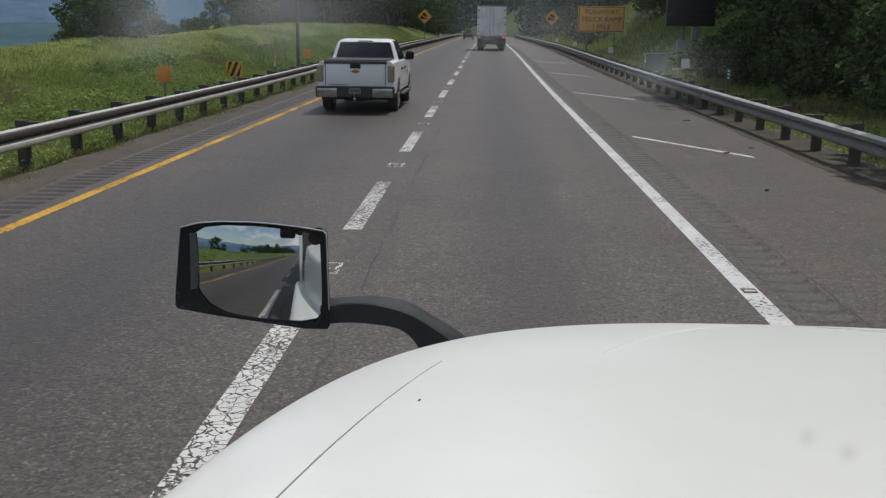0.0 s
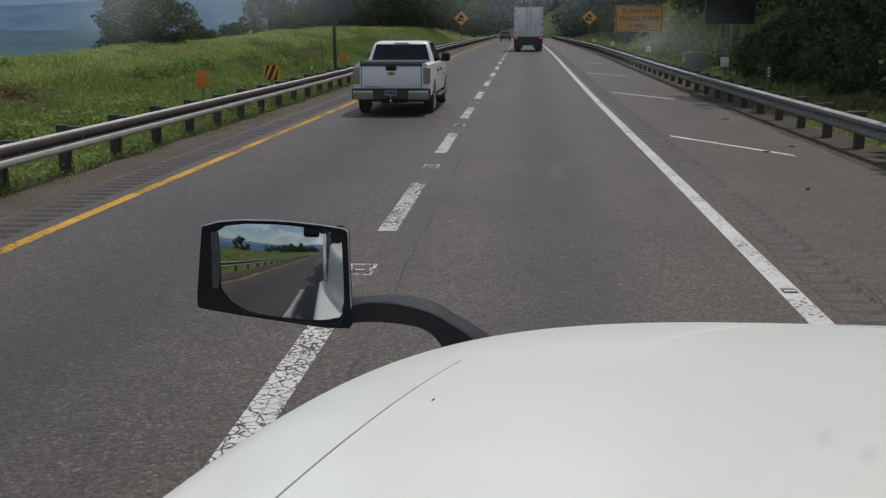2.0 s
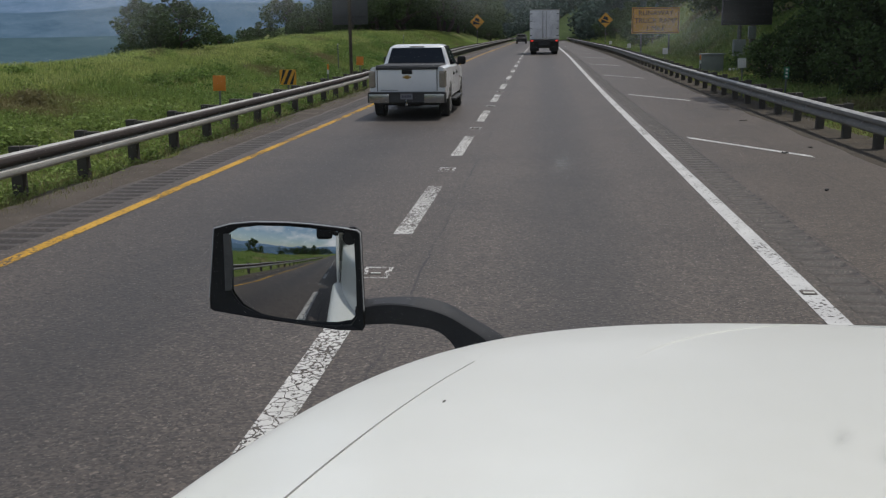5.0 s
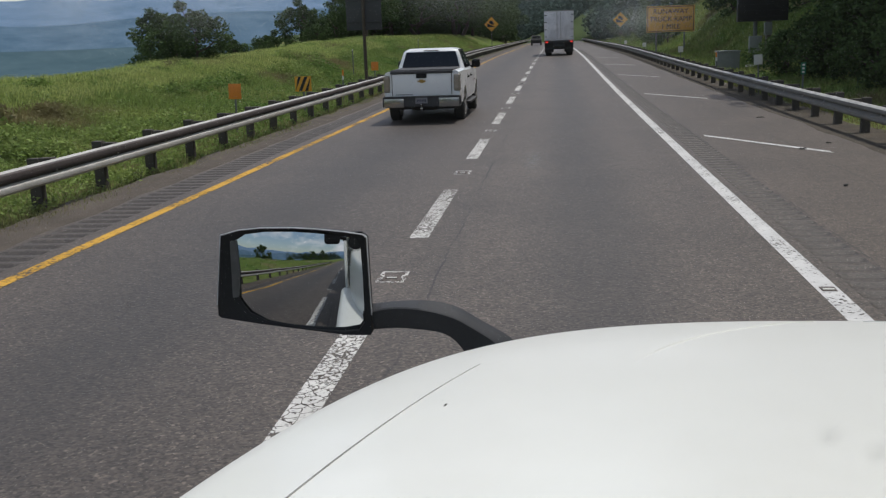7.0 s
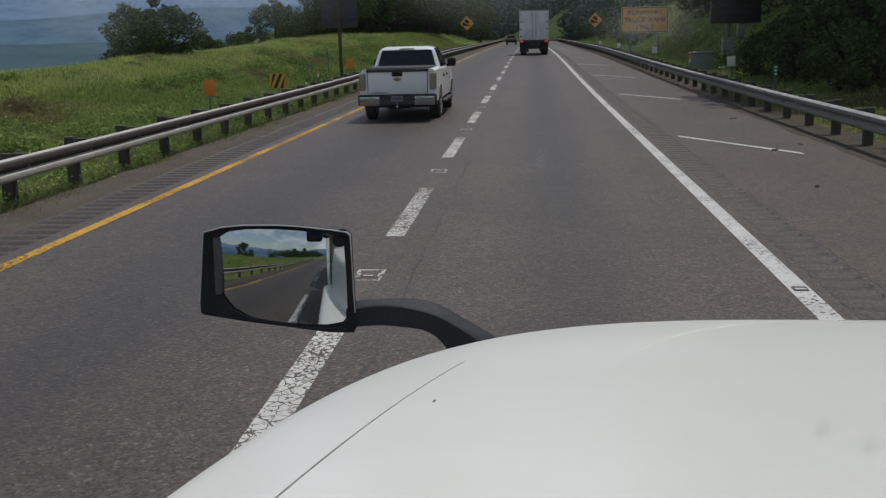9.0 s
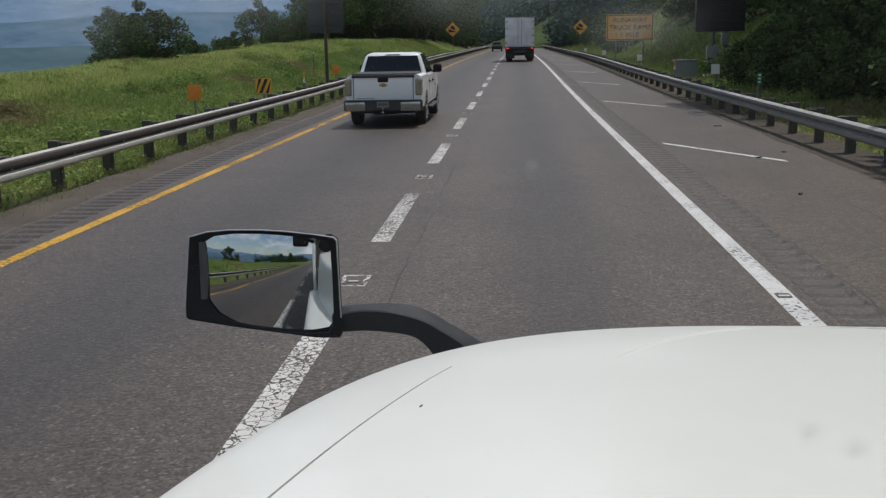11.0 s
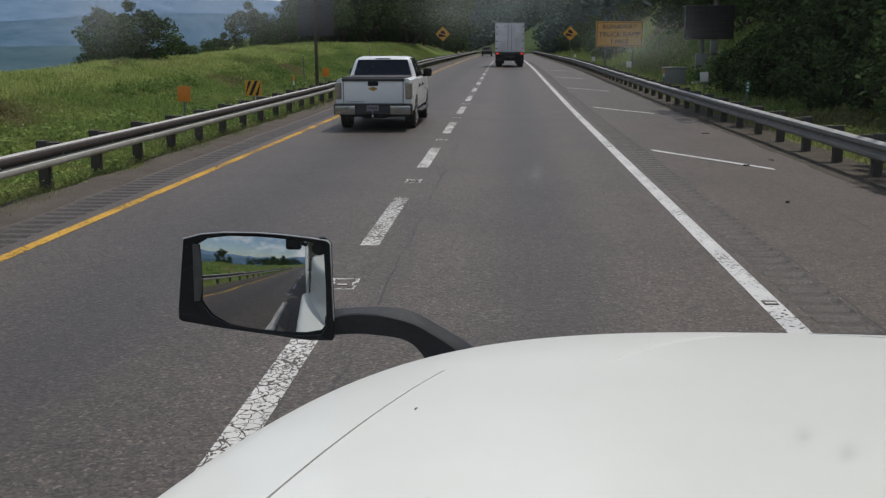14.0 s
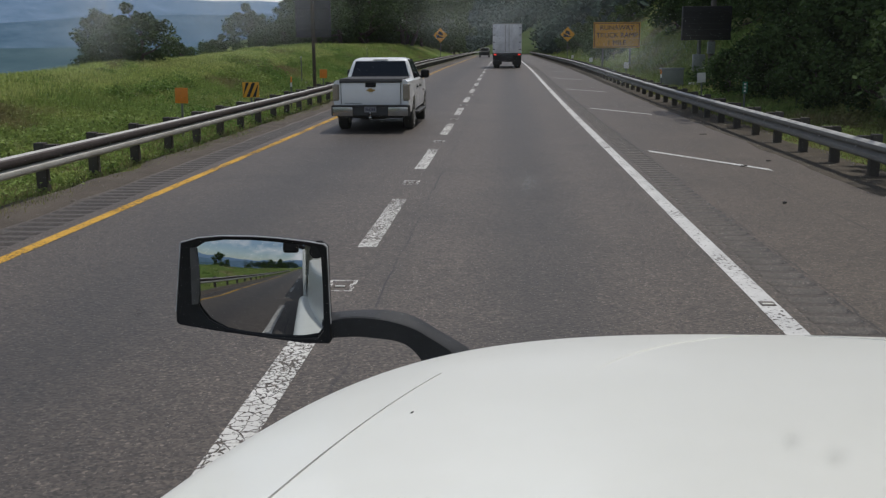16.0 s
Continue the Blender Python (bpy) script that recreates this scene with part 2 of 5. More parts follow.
# Rail zinc: sunlit edges and shaded faces put into the colours, grimy in part.
RAIL_PALE = material("sunlit_weathered_zinc", (0.56, 0.555, 0.53), 0.65, 0.1, vary=(0.36, 0.345, 0.32), scale=1.5, fine=25, spec=0.35)
RAIL_DARK = material("grimy_shaded_zinc", (0.055, 0.046, 0.046), 0.8, vary=(0.105, 0.085, 0.08), scale=1.2, fine=18)
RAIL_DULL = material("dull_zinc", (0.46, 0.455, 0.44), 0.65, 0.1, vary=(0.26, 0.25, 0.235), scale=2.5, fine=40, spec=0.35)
RAIL_GREY = material("shaded_weathered_zinc", (0.145, 0.14, 0.128), 0.8, 0.1, vary=(0.205, 0.197, 0.18), scale=2.0, fine=30, spec=0.3)
GRIMY = material("grimy_steel", (0.085, 0.072, 0.066), 0.8, 0.1, vary=(0.15, 0.125, 0.11), scale=1.2, fine=18)
GRAVEL = material("gravel_and_litter", (0.056, 0.045, 0.035), 0.95, vary=(0.112, 0.091, 0.072), scale=1.6, fine=48, bump=0.9, bump_scale=40)
LITTER = material("dark_grit_and_leaves", (0.036, 0.030, 0.022), 0.95, vary=(0.085, 0.067, 0.047), scale=2.2, fine=26, bump=0.9, bump_scale=35)
FOREST = material("forest_floor", (0.035, 0.055, 0.018), 0.95, vary=(0.06, 0.085, 0.03), scale=0.05, fine=0.4, spec=0.05)
POST = material("weathered_timber_post", (0.085, 0.075, 0.062), 0.9, vary=(0.05, 0.045, 0.038), scale=3, fine=40, per="object", spread=0.25)
SOIL = material("grass_ground", (0.09, 0.15, 0.033), 0.95, vary=(0.15, 0.17, 0.055), scale=0.35, fine=3, bump=0.6, bump_scale=4, spec=0.05)
WEED = material("weeds", (0.09, 0.185, 0.038), 0.7, vary=(0.27, 0.33, 0.095), scale=0.16, fine=0.9, per="island", spread=0.4, spec=0.2)
BLADE = material("grass_blades", (0.11, 0.205, 0.042), 0.7, vary=(0.33, 0.35, 0.12), scale=0.2, fine=1.0, per="island", spread=0.35, spec=0.2)
LEAF = material("tree_leaves", (0.042, 0.075, 0.023), 0.7, vary=(0.070, 0.110, 0.034), scale=0.5, fine=2, per="island", spread=0.3, spec=0.1)
# Far leaves are bluer and paler: distance haze put into the colour.
LEAF_HAZY = material("hazy_far_leaves", (0.054, 0.084, 0.070), 0.9, vary=(0.074, 0.108, 0.092), scale=0.05, fine=0.3, per="island", spread=0.15, spec=0.0)
def patchy(m, colour, scale, low, high):
    """Dry brown patches, drawn out along the bank."""
    n, l = m.node_tree.nodes, m.node_tree.links
    inp = n["Principled BSDF"].inputs["Base Color"]
    now = inp.links[0].from_socket
    place, mp, spot = n.new("ShaderNodeTexCoord"), n.new("ShaderNodeMapping"), n.new("ShaderNodeTexNoise")
    mp.inputs["Scale"].default_value = (1.0, 0.45, 0.0)
    spot.inputs["Scale"].default_value, spot.inputs["Detail"].default_value = scale, 4
    l.new(place.outputs["Object"], mp.inputs["Vector"])
    l.new(mp.outputs["Vector"], spot.inputs["Vector"])
    cut, tint = n.new("ShaderNodeMapRange"), n.new("ShaderNodeMix")
    cut.inputs["From Min"].default_value, cut.inputs["From Max"].default_value = low, high
    cut.inputs["To Max"].default_value = 0.85
    l.new(spot.outputs["Fac"], cut.inputs["Value"])
    tint.data_type = "RGBA"
    tint.inputs["B"].default_value = (*colour, 1)
    l.new(now, tint.inputs["A"])
    l.new(cut.outputs[0], tint.inputs["Factor"])
    l.new(tint.outputs["Result"], inp)


for bank in (SOIL, WEED, BLADE):
    patchy(bank, (0.20, 0.165, 0.085), 0.38, 0.55, 0.66)
for leafy, share in ((LEAF, 0.18), (LEAF_HAZY, 0.2), (BLADE, 0.35), (WEED, 0.35)):
    let_light_through(leafy, share)
# Paler crest grass: the sunlit top of the bank put into its colour.
CREST_GRASS = material("sunlit_crest_grass", (0.29, 0.39, 0.10), 0.7, vary=(0.46, 0.47, 0.18), scale=0.15, fine=0.8, per="island", spread=0.3, spec=0.2)
let_light_through(CREST_GRASS, 0.35)
SIGN_GREY = material("sign_back_metal", (0.035, 0.037, 0.04), 0.7, vary=(0.05, 0.052, 0.056), scale=1.5, fine=12)
DRY = material("dry_verge_grass", (0.15, 0.17, 0.06), 0.8, vary=(0.30, 0.25, 0.13), scale=0.5, fine=2, per="island", spread=0.35, spec=0.15)
let_light_through(DRY, 0.3)
RIM_SHEEN = material("grey_rim_sheen", (0.07, 0.073, 0.077), 0.45, vary=(0.035, 0.036, 0.038), scale=12, fine=60)
RIM_GLINT = material("pale_rim_glint", (0.46, 0.47, 0.48), 0.3, vary=(0.28, 0.28, 0.29), scale=9, fine=50)
POLE_GREY = material("weathered_pole", (0.15, 0.135, 0.115), 0.9, vary=(0.09, 0.08, 0.07), scale=2, fine=40)
STONE = material("grit_stones", (0.26, 0.24, 0.21), 0.9, vary=(0.12, 0.10, 0.08), scale=8, fine=40, per="island", spread=0.4)
BARK = material("bark", (0.10, 0.08, 0.06), 0.95, vary=(0.05, 0.04, 0.03), scale=3, fine=30, bump=0.6, bump_scale=15)
CAR_WHITE = material("pickup_white_paint", (0.84, 0.85, 0.86), 0.25, vary=(0.80, 0.81, 0.82), scale=1, fine=8, coat=0.5)
BLACK_GLASS = material("tinted_glass", (0.008, 0.009, 0.011), 0.04, vary=(0.012, 0.013, 0.015))
RUBBER = material("tyre_rubber", (0.022, 0.022, 0.022), 0.9, vary=(0.035, 0.033, 0.03))
CHROME = material("chrome", (0.42, 0.42, 0.41), 0.16, 0.95, vary=(0.36, 0.36, 0.35))
LAMP_SMOKE = material("smoked_lamp_lens", (0.27, 0.235, 0.18), 0.15, vary=(0.34, 0.30, 0.24), scale=8, coat=0.5)
LAMP_PALE = material("pale_lamp_lens", (0.34, 0.29, 0.23), 0.15, vary=(0.28, 0.22, 0.17), coat=0.4)
LAMP_RED = material("red_lamp_lens", (0.22, 0.02, 0.015), 0.2, coat=0.5)
LAMP_LIT = material("lit_brake_lamp", (0.5, 0.02, 0.015), 0.3)
LAMP_LIT.node_tree.nodes["Principled BSDF"].inputs["Emission Color"].default_value = (1.0, 0.05, 0.03, 1)
LAMP_LIT.node_tree.nodes["Principled BSDF"].inputs["Emission Strength"].default_value = 0.7
VINYL = material("black_vinyl", (0.03, 0.03, 0.032), 0.6, vary=(0.045, 0.045, 0.047), bump=0.2, bump_scale=60)
GOLD = material("gold_badge", (0.45, 0.28, 0.08), 0.3, 0.7)
PLATE = material("licence_plate", (0.24, 0.24, 0.27), 0.5)
INK = material("dark_ink", (0.05, 0.05, 0.08), 0.6)
BOX_GREY = material("box_body_aluminium", (0.84, 0.84, 0.87), 0.55, vary=(0.54, 0.54, 0.57), scale=1.1, fine=7)
STEEL_DARK = material("dark_chassis_steel", (0.03, 0.03, 0.032), 0.7)
SIGN_YELLOW = material("yellow_sign_sheet", (0.75, 0.36, 0.02), 0.5, vary=(0.70, 0.33, 0.02))
SIGN_BLACK = material("black_sign_ink", (0.012, 0.012, 0.012), 0.6)
SIGN_GREEN = material("green_sign_sheet", (0.02, 0.16, 0.08), 0.5, vary=(0.018, 0.13, 0.065))
SIGN_ORANGE = material("orange_marker_sheet", (0.75, 0.24, 0.015), 0.5, vary=(0.66, 0.2, 0.015))
SIGN_WHITE = material("white_marker_sheet", (0.68, 0.68, 0.62), 0.5, vary=(0.6, 0.6, 0.55))
ZINC_POST = material("steel_sign_post", (0.16, 0.17, 0.15), 0.6, 0.4)


def smeared(name, strength, fade, tint=(0.80, 0.84, 0.86)):
    """Clear glass with a film of dust; fade: the film thins out to the rim of its patch."""
    m = bpy.data.materials.new(name)
    m.use_nodes = True
    n, l = m.node_tree.nodes, m.node_tree.links
    n.remove(n["Principled BSDF"])
    clear, dust, both = n.new("ShaderNodeBsdfTransparent"), n.new("ShaderNodeBsdfTranslucent"), n.new("ShaderNodeMixShader")
    dust.inputs["Color"].default_value = (*tint, 1)
    place, film = n.new("ShaderNodeTexCoord"), n.new("ShaderNodeTexNoise")
    film.inputs["Scale"].default_value, film.inputs["Detail"].default_value = 2.6 if fade else 5.0, 4
    l.new(place.outputs["Object"], film.inputs["Vector"])
    amount = n.new("ShaderNodeMapRange")
    amount.inputs["From Min"].default_value, amount.inputs["From Max"].default_value = 0.25, 0.75
    amount.inputs["To Min"].default_value, amount.inputs["To Max"].default_value = strength * 0.4, strength * 1.3
    l.new(film.outputs["Fac"], amount.inputs["Value"])
    fac = amount.outputs[0]
    if fade:
        ball = n.new("ShaderNodeTexGradient")
        ball.gradient_type = "QUADRATIC_SPHERE"
        l.new(place.outputs["Object"], ball.inputs["Vector"])
        mul = n.new("ShaderNodeMath")
        mul.operation = "MULTIPLY"
        l.new(fac, mul.inputs[0])
        l.new(ball.outputs["Fac"], mul.inputs[1])
        fac = mul.outputs[0]
    l.new(fac, both.inputs["Fac"])
    l.new(clear.outputs["BSDF"], both.inputs[1])
    l.new(dust.outputs["BSDF"], both.inputs[2])
    l.new(both.outputs["Shader"], n["Material Output"].inputs["Surface"])
    return m


WINDSCREEN = smeared("dusty_windscreen", 0.0032, False)
SMEAR = smeared("windscreen_smear", 0.13, True)
WIPE = smeared("wide_wipe_haze", 0.24, True)
SPOT = smeared("dried_dirt_spot", 0.17, True, (0.18, 0.19, 0.17))
CABINET = material("grey_green_cabinet", (0.22, 0.24, 0.22), 0.5, vary=(0.18, 0.2, 0.18))


# ---- geometry helpers ----
def mesh_of(name, bm, mat, smooth=True):
    me = bpy.data.meshes.new(name)
    bmesh.ops.recalc_face_normals(bm, faces=bm.faces)
    bm.to_mesh(me)
    bm.free()
    me.materials.append(mat)
    for p in me.polygons:
        p.use_smooth = smooth
    if smooth:
        me.set_sharp_from_angle(angle=radians(35))
    return me


def part(name, bm, mat, parent=None, label="", at=None, smooth=True):
    """Links a bmesh, or a mesh, as one object under a thing or under a part."""
    me = bm if isinstance(bm, bpy.types.Mesh) else mesh_of(name, bm, mat, smooth)
    ob = new(name, me)
    if parent:
        ob.parent = parent
    if at is not None:
        ob.matrix_basis = at
    return tagged(ob, label)


def thing(name, label, category, group="", kind="", at=None):
    ob = new(name)
    ob.empty_display_size = 0.2
    if at is not None:
        ob.matrix_basis = at
    return tagged(ob, label, category, group, kind)


def box(cx, cy, cz, sx, sy, sz, bevel=0.0, segments=2, bm=None):
    bm = bm or bmesh.new()
    r = bmesh.ops.create_cube(bm, size=1, matrix=Matrix.Translation((cx, cy, cz)) @ Matrix.Diagonal((sx, sy, sz, 1)))
    if bevel:
        es = list({e for v in r["verts"] for e in v.link_edges})
        bmesh.ops.bevel(bm, geom=es, offset=bevel, segments=segments, affect="EDGES", profile=0.6)
    return bm


def rod(a, b, r1, r2=None, n=12, bm=None):
    bm = bm or bmesh.new()
    a, b = Vector(a), Vector(b)
    m = Matrix.Translation((a + b) / 2) @ (b - a).to_track_quat("Z", "Y").to_matrix().to_4x4()
    bmesh.ops.create_cone(bm, cap_ends=True, segments=n, radius1=r1, radius2=r1 if r2 is None else r2, depth=(b - a).length, matrix=m)
    return bm


def loft(rings, closed=True, caps=True, bm=None):
    """A skin over rings of equally many points."""
    bm = bm or bmesh.new()
    vs = [[bm.verts.new(p) for p in ring] for ring in rings]
    k = len(rings[0])
    for a, b in zip(vs, vs[1:]):
        for i in range(k if closed else k - 1):
            bm.faces.new((a[i], a[(i + 1) % k], b[(i + 1) % k], b[i]))
    if caps and closed:
        bm.faces.new(vs[0])
        bm.faces.new(vs[-1])
    return bm


def extrude_outline(points, depth, bevel=0.0, bm=None, axis="y"):
    """A plate cut to an outline in x and z, depth thick along y."""
    bm = bm or bmesh.new()
    f = [bm.verts.new((x, -depth / 2, z)) for x, z in points]
    g = [bm.verts.new((x, depth / 2, z)) for x, z in points]
    bm.faces.new(f)
    bm.faces.new(g)
    k = len(points)
    for i in range(k):
        bm.faces.new((f[i], f[(i + 1) % k], g[(i + 1) % k], g[i]))
    if bevel:
        bmesh.ops.bevel(bm, geom=bm.edges[:], offset=bevel, segments=2, affect="EDGES")
    return bm


def smooth(a, b, x):
    t = min(1.0, max(0.0, (x - a) / (b - a)))
    return t * t * (3 - 2 * t)


# ---- the lie of the land ----
LEFT_EDGE, RIGHT_EDGE = -6.2, 5.6
RAIL_LEFT, RAIL_RIGHT = -6.92, 5.95


def centre(y):
    """How far the road has bent to the right at y."""
    return (y - 215) ** 2 / 620 if y > 215 else 0.0


def grade(y):
    return 0.3 * smooth(25, 90, y)


def bearing(y):
    return -math.atan2((y - 215) / 310, 1) if y > 215 else 0.0


def ground_z(x, y):
    c, g = centre(min(y, 420)), grade(y)
    bumpy = noise.noise((x * 0.08, y * 0.08, 0.0)) * 0.28 + noise.noise((x * 0.4, y * 0.4, 3.0)) * 0.10
    if x < c + LEFT_EDGE:
        d = c + LEFT_EDGE - x
        crest = 1.25 + 0.55 * smooth(30, 75, y) + 0.4 * smooth(80, 160, y)
        h = crest * smooth(0.9, 8.0, d) + bumpy * smooth(1.5, 8, d)
        brow = 10 + 20 * smooth(85, 125, y)
        h -= 0.34 * min(max(0.0, d - brow), 270)
        return g - 0.03 + h
    if x > c + RIGHT_EDGE:
        d = x - c - RIGHT_EDGE
        h = 0.62 * max(0.0, d - 2.5) * smooth(1.5, 8, d) + bumpy * smooth(2, 8, d)
        return g - 0.03 + min(h, 70 + 0.05 * h)
    return g - 0.06


def land():
    xs = sorted({*np.arange(-40, 42, 1.0).tolist(), *(-40 - 6 * 1.16 ** k for k in range(34)), *(42 + 6 * 1.16 ** k for k in range(34)),
                 LEFT_EDGE - 0.15, RIGHT_EDGE + 0.15})
    ys = sorted({*np.arange(-60, 160, 2.0).tolist(), *(160 + 4 * 1.13 ** k for k in range(50)), *(-60 - 5 * 1.18 ** k for k in range(30))})
    pts, faces = [], []
    for y in ys:
        for x in xs:
            pts.append((x, y, ground_z(x, y)))
    w = len(xs)
    for j in range(len(ys) - 1):
        for i in range(w - 1):
            a = j * w + i
            faces.append((a, a + 1, a + w + 1, a + w))
    me = bpy.data.meshes.new("ground")
    me.from_pydata(pts, [], faces)
    me.materials.append(SOIL)
    for p in me.polygons:
        p.use_smooth = True
    return tagged(new("ground", me), "green grassy roadside ground with brown dry patches", "ground", kind="structure")


land()


def ribbon(x0, x1, y0, y1, lift, step=4.0, thick=0.0):
    """A strip of the road between two offsets from its centre line."""
    n = max(1, int((y1 - y0) / step))
    rings = []
    for i in range(n + 1):
        y = y0 + (y1 - y0) * i / n
        c, z = centre(y), grade(y) + lift
        if thick:
            rings.append([(c + x0, y, z), (c + x1, y, z), (c + x1, y, z - thick), (c + x0, y, z - thick)])
        else:
            rings.append([(c + x0, y, z), (c + x1, y, z)])
    return loft(rings, closed=bool(thick), caps=bool(thick))


road = tagged(new("road", mesh_of("road", ribbon(-5.5, 2.45, -160, 460, 0.0, 4, 0.05), ASPHALT)),
              "dark grey worn asphalt carriageway with two lanes", "road", kind="structure")
tagged(new("pavement", mesh_of("pavement", ribbon(2.88, RIGHT_EDGE, -160, 460, -0.004, 4, 0.05), SHOULDER)),
       "brownish grey asphalt hard shoulder with stains", "shoulder", kind="structure")
tagged(new("pavement", mesh_of("pavement", ribbon(LEFT_EDGE, -6.05, -160, 460, -0.004, 4, 0.05), SHOULDER)),
       "narrow brownish grey asphalt strip beside the grass", "shoulder", kind="structure")


def rumble(x0, x1):
    """A strip of milled hollows across the edge of the road."""
    rings = []
    y = -20.0
    while y < 110:
        for f, dz in ((0.0, 0), (0.035, -0.02), (0.09, -0.028), (0.145, -0.02), (0.18, 0)):
            z = grade(y) - 0.003
            rings.append([(x0, y + f, z), (x0 + 0.05, y + f, z + dz), (x1 - 0.05, y + f, z + dz), (x1, y + f, z)])
        y += 0.305
    bm = loft(rings, closed=False)
    loft([[(x0 + centre(v), v, grade(v) - 0.003), (x1 + centre(v), v, grade(v) - 0.003)] for v in range(110, 461, 5)], closed=False, bm=bm)
    loft([[(x0, v, -0.003), (x1, v, -0.003)] for v in range(-160, -19, 20)], closed=False, bm=bm)
    return bm


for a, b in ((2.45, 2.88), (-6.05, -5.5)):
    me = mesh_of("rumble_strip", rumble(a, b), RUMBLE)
    # Sunk faces are darker: dirt and the hollows' shade put into the colour.
    me.materials.append(HOLLOW_SHADE)
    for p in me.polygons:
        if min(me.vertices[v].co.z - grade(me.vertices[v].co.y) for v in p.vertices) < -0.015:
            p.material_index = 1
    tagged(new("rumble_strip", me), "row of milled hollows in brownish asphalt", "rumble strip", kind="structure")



def verge(x0, x1, mat, label):
    """A strip of grit and old leaves that lies over the edge of the asphalt, broken at both sides."""
    rings = []
    y = -30.0
    while y < 200:
        c = centre(y)
        near = x0 + 0.10 * noise.noise((x0, y * 0.7, 9.0)) + 0.05 * noise.noise((x0, y * 3.1, 4.0))
        far = x1 + 0.35 * noise.noise((x1, y * 0.5, 2.0)) + 0.15 * noise.noise((x1, y * 2.1, 6.0))
        ring = []
        for k in range(7):
            x = c + near + (far - near) * k / 6
            z = max(ground_z(x, y) + 0.02, grade(y) + (0.0 if k == 0 else 0.006)) + (0.02 * abs(noise.noise((k * 3.0, y * 1.5, 0.0))) if 0 < k < 6 else -0.004)
            if k == 6:
                z = ground_z(x, y) - 0.03
            ring.append((x, y, z))
        rings.append(ring)
        y += 0.4
    return tagged(new("verge", mesh_of("verge", loft(rings, closed=False), mat)), label, "verge", kind="structure")


verge(LEFT_EDGE + 0.08, -6.98, GRAVEL, "strip of brown grit beside the asphalt")
verge(RIGHT_EDGE - 0.12, 6.75, LITTER, "strip of dark grit and old leaves under the guardrail")

# painted lines
tagged(new("edge_line", mesh_of("edge_line", ribbon(2.15, 2.335, -160, 460, 0.005), WHITE_LINE)),
       "solid white painted line with small cracks", "road marking", kind="structure")
tagged(new("edge_line", mesh_of("edge_line", ribbon(-5.29, -5.13, -160, 460, 0.005), YELLOW_LINE)),
       "solid yellow painted line with worn edges", "road marking", kind="structure")
PITCH, FIRST = 6.88, 10.25
for k in range(-8, 34):
    y0 = FIRST + PITCH * k
    tagged(new("lane_dash", mesh_of("lane_dash", ribbon(-1.585, -1.375, y0, y0 + 3.42, 0.005, 1.71), DASH_LINE)),
           "flaked white painted lane dash on asphalt", "road marking", "lane dashes", "structure")


def slanted_bar(y0):
    bm = bmesh.new()
    pts = [(3.03, y0), (3.03, y0 - 0.30), (4.7, y0 - 3.4), (4.7, y0 - 3.1)]
    bm.faces.new([bm.verts.new((centre(y0) + x, y, grade(y) + 0.003)) for x, y in pts])
    return bm


for k in range(-3, 10):
    tagged(new("shoulder_bar", mesh_of("shoulder_bar", slanted_bar(6.4 + 13.95 * k), WHITE_LINE)),
           "thin slanted white bar painted on the shoulder", "road marking", "shoulder bars", "structure")


def lane_marker(y, x=-1.48):
    """A cast marker sunk in the road: two runners, a ramp between them and a lens."""
    t = thing("road_marker", "cast metal road marker with pale flaked paint round it", "road marker", "cast road markers",
              at=Matrix.Translation((x, y, grade(y))))
    bm = box(-0.07, 0, 0.003, 0.022, 0.30, 0.006, 0.002)
    box(0.07, 0, 0.003, 0.022, 0.30, 0.006, 0.002, bm=bm)
    box(0, 0, 0.003, 0.13, 0.12, 0.006, 0.002, bm=bm)
    part("casting", bm, GRIMY, t)
    part("lens", box(0, -0.05, 0.008, 0.09, 0.03, 0.005, 0.0015), SIGN_WHITE, t)
    bm = bmesh.new()
    for sx, sy, wx, wy in ((-0.115, 0.13, 0.03, 0.15), (-0.115, -0.13, 0.03, 0.15), (0.115, 0.13, 0.03, 0.15), (0.115, -0.13, 0.03, 0.15),
                           (-0.095, 0, 0.03, 0.13), (0.095, 0, 0.03, 0.13), (0, 0.19, 0.21, 0.035), (0, -0.19, 0.21, 0.035)):
        box(sx, sy, 0.001, wx, wy, 0.005, bm=bm)
    part("paint_border", bm, DASH_LINE, t)
    return t


for k in range(-2, 9):
    lane_marker(FIRST - 1.73 + PITCH * k)
for k in range(0, 6):
    t = thing("road_marker", "cast metal road marker in the white edge line", "road marker", "edge road markers",
              at=Matrix.Translation((2.243, 8.0 + 12.9 * k, grade(8.0 + 12.9 * k) + 0.006)))
    part("casting", box(0, 0, 0.003, 0.12, 0.13, 0.006, 0.002), GRIMY, t)
    part("lens", box(0, -0.02, 0.008, 0.09, 0.035, 0.005, 0.0015), SIGN_WHITE, t)


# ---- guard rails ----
def beam_mesh(length, low, high, steel, dark_band):
    """One length of corrugated rail, facing +x; low, high: the darker band, grimy and shaded by colour."""
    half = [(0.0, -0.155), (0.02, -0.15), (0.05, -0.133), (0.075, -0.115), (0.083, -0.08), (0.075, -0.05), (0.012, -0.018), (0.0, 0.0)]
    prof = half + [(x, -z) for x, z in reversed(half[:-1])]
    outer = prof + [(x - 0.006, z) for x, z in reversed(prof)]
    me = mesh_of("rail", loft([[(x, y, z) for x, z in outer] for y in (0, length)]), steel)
    me.materials.append(dark_band)
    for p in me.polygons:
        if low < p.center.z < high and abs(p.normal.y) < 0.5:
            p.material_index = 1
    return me


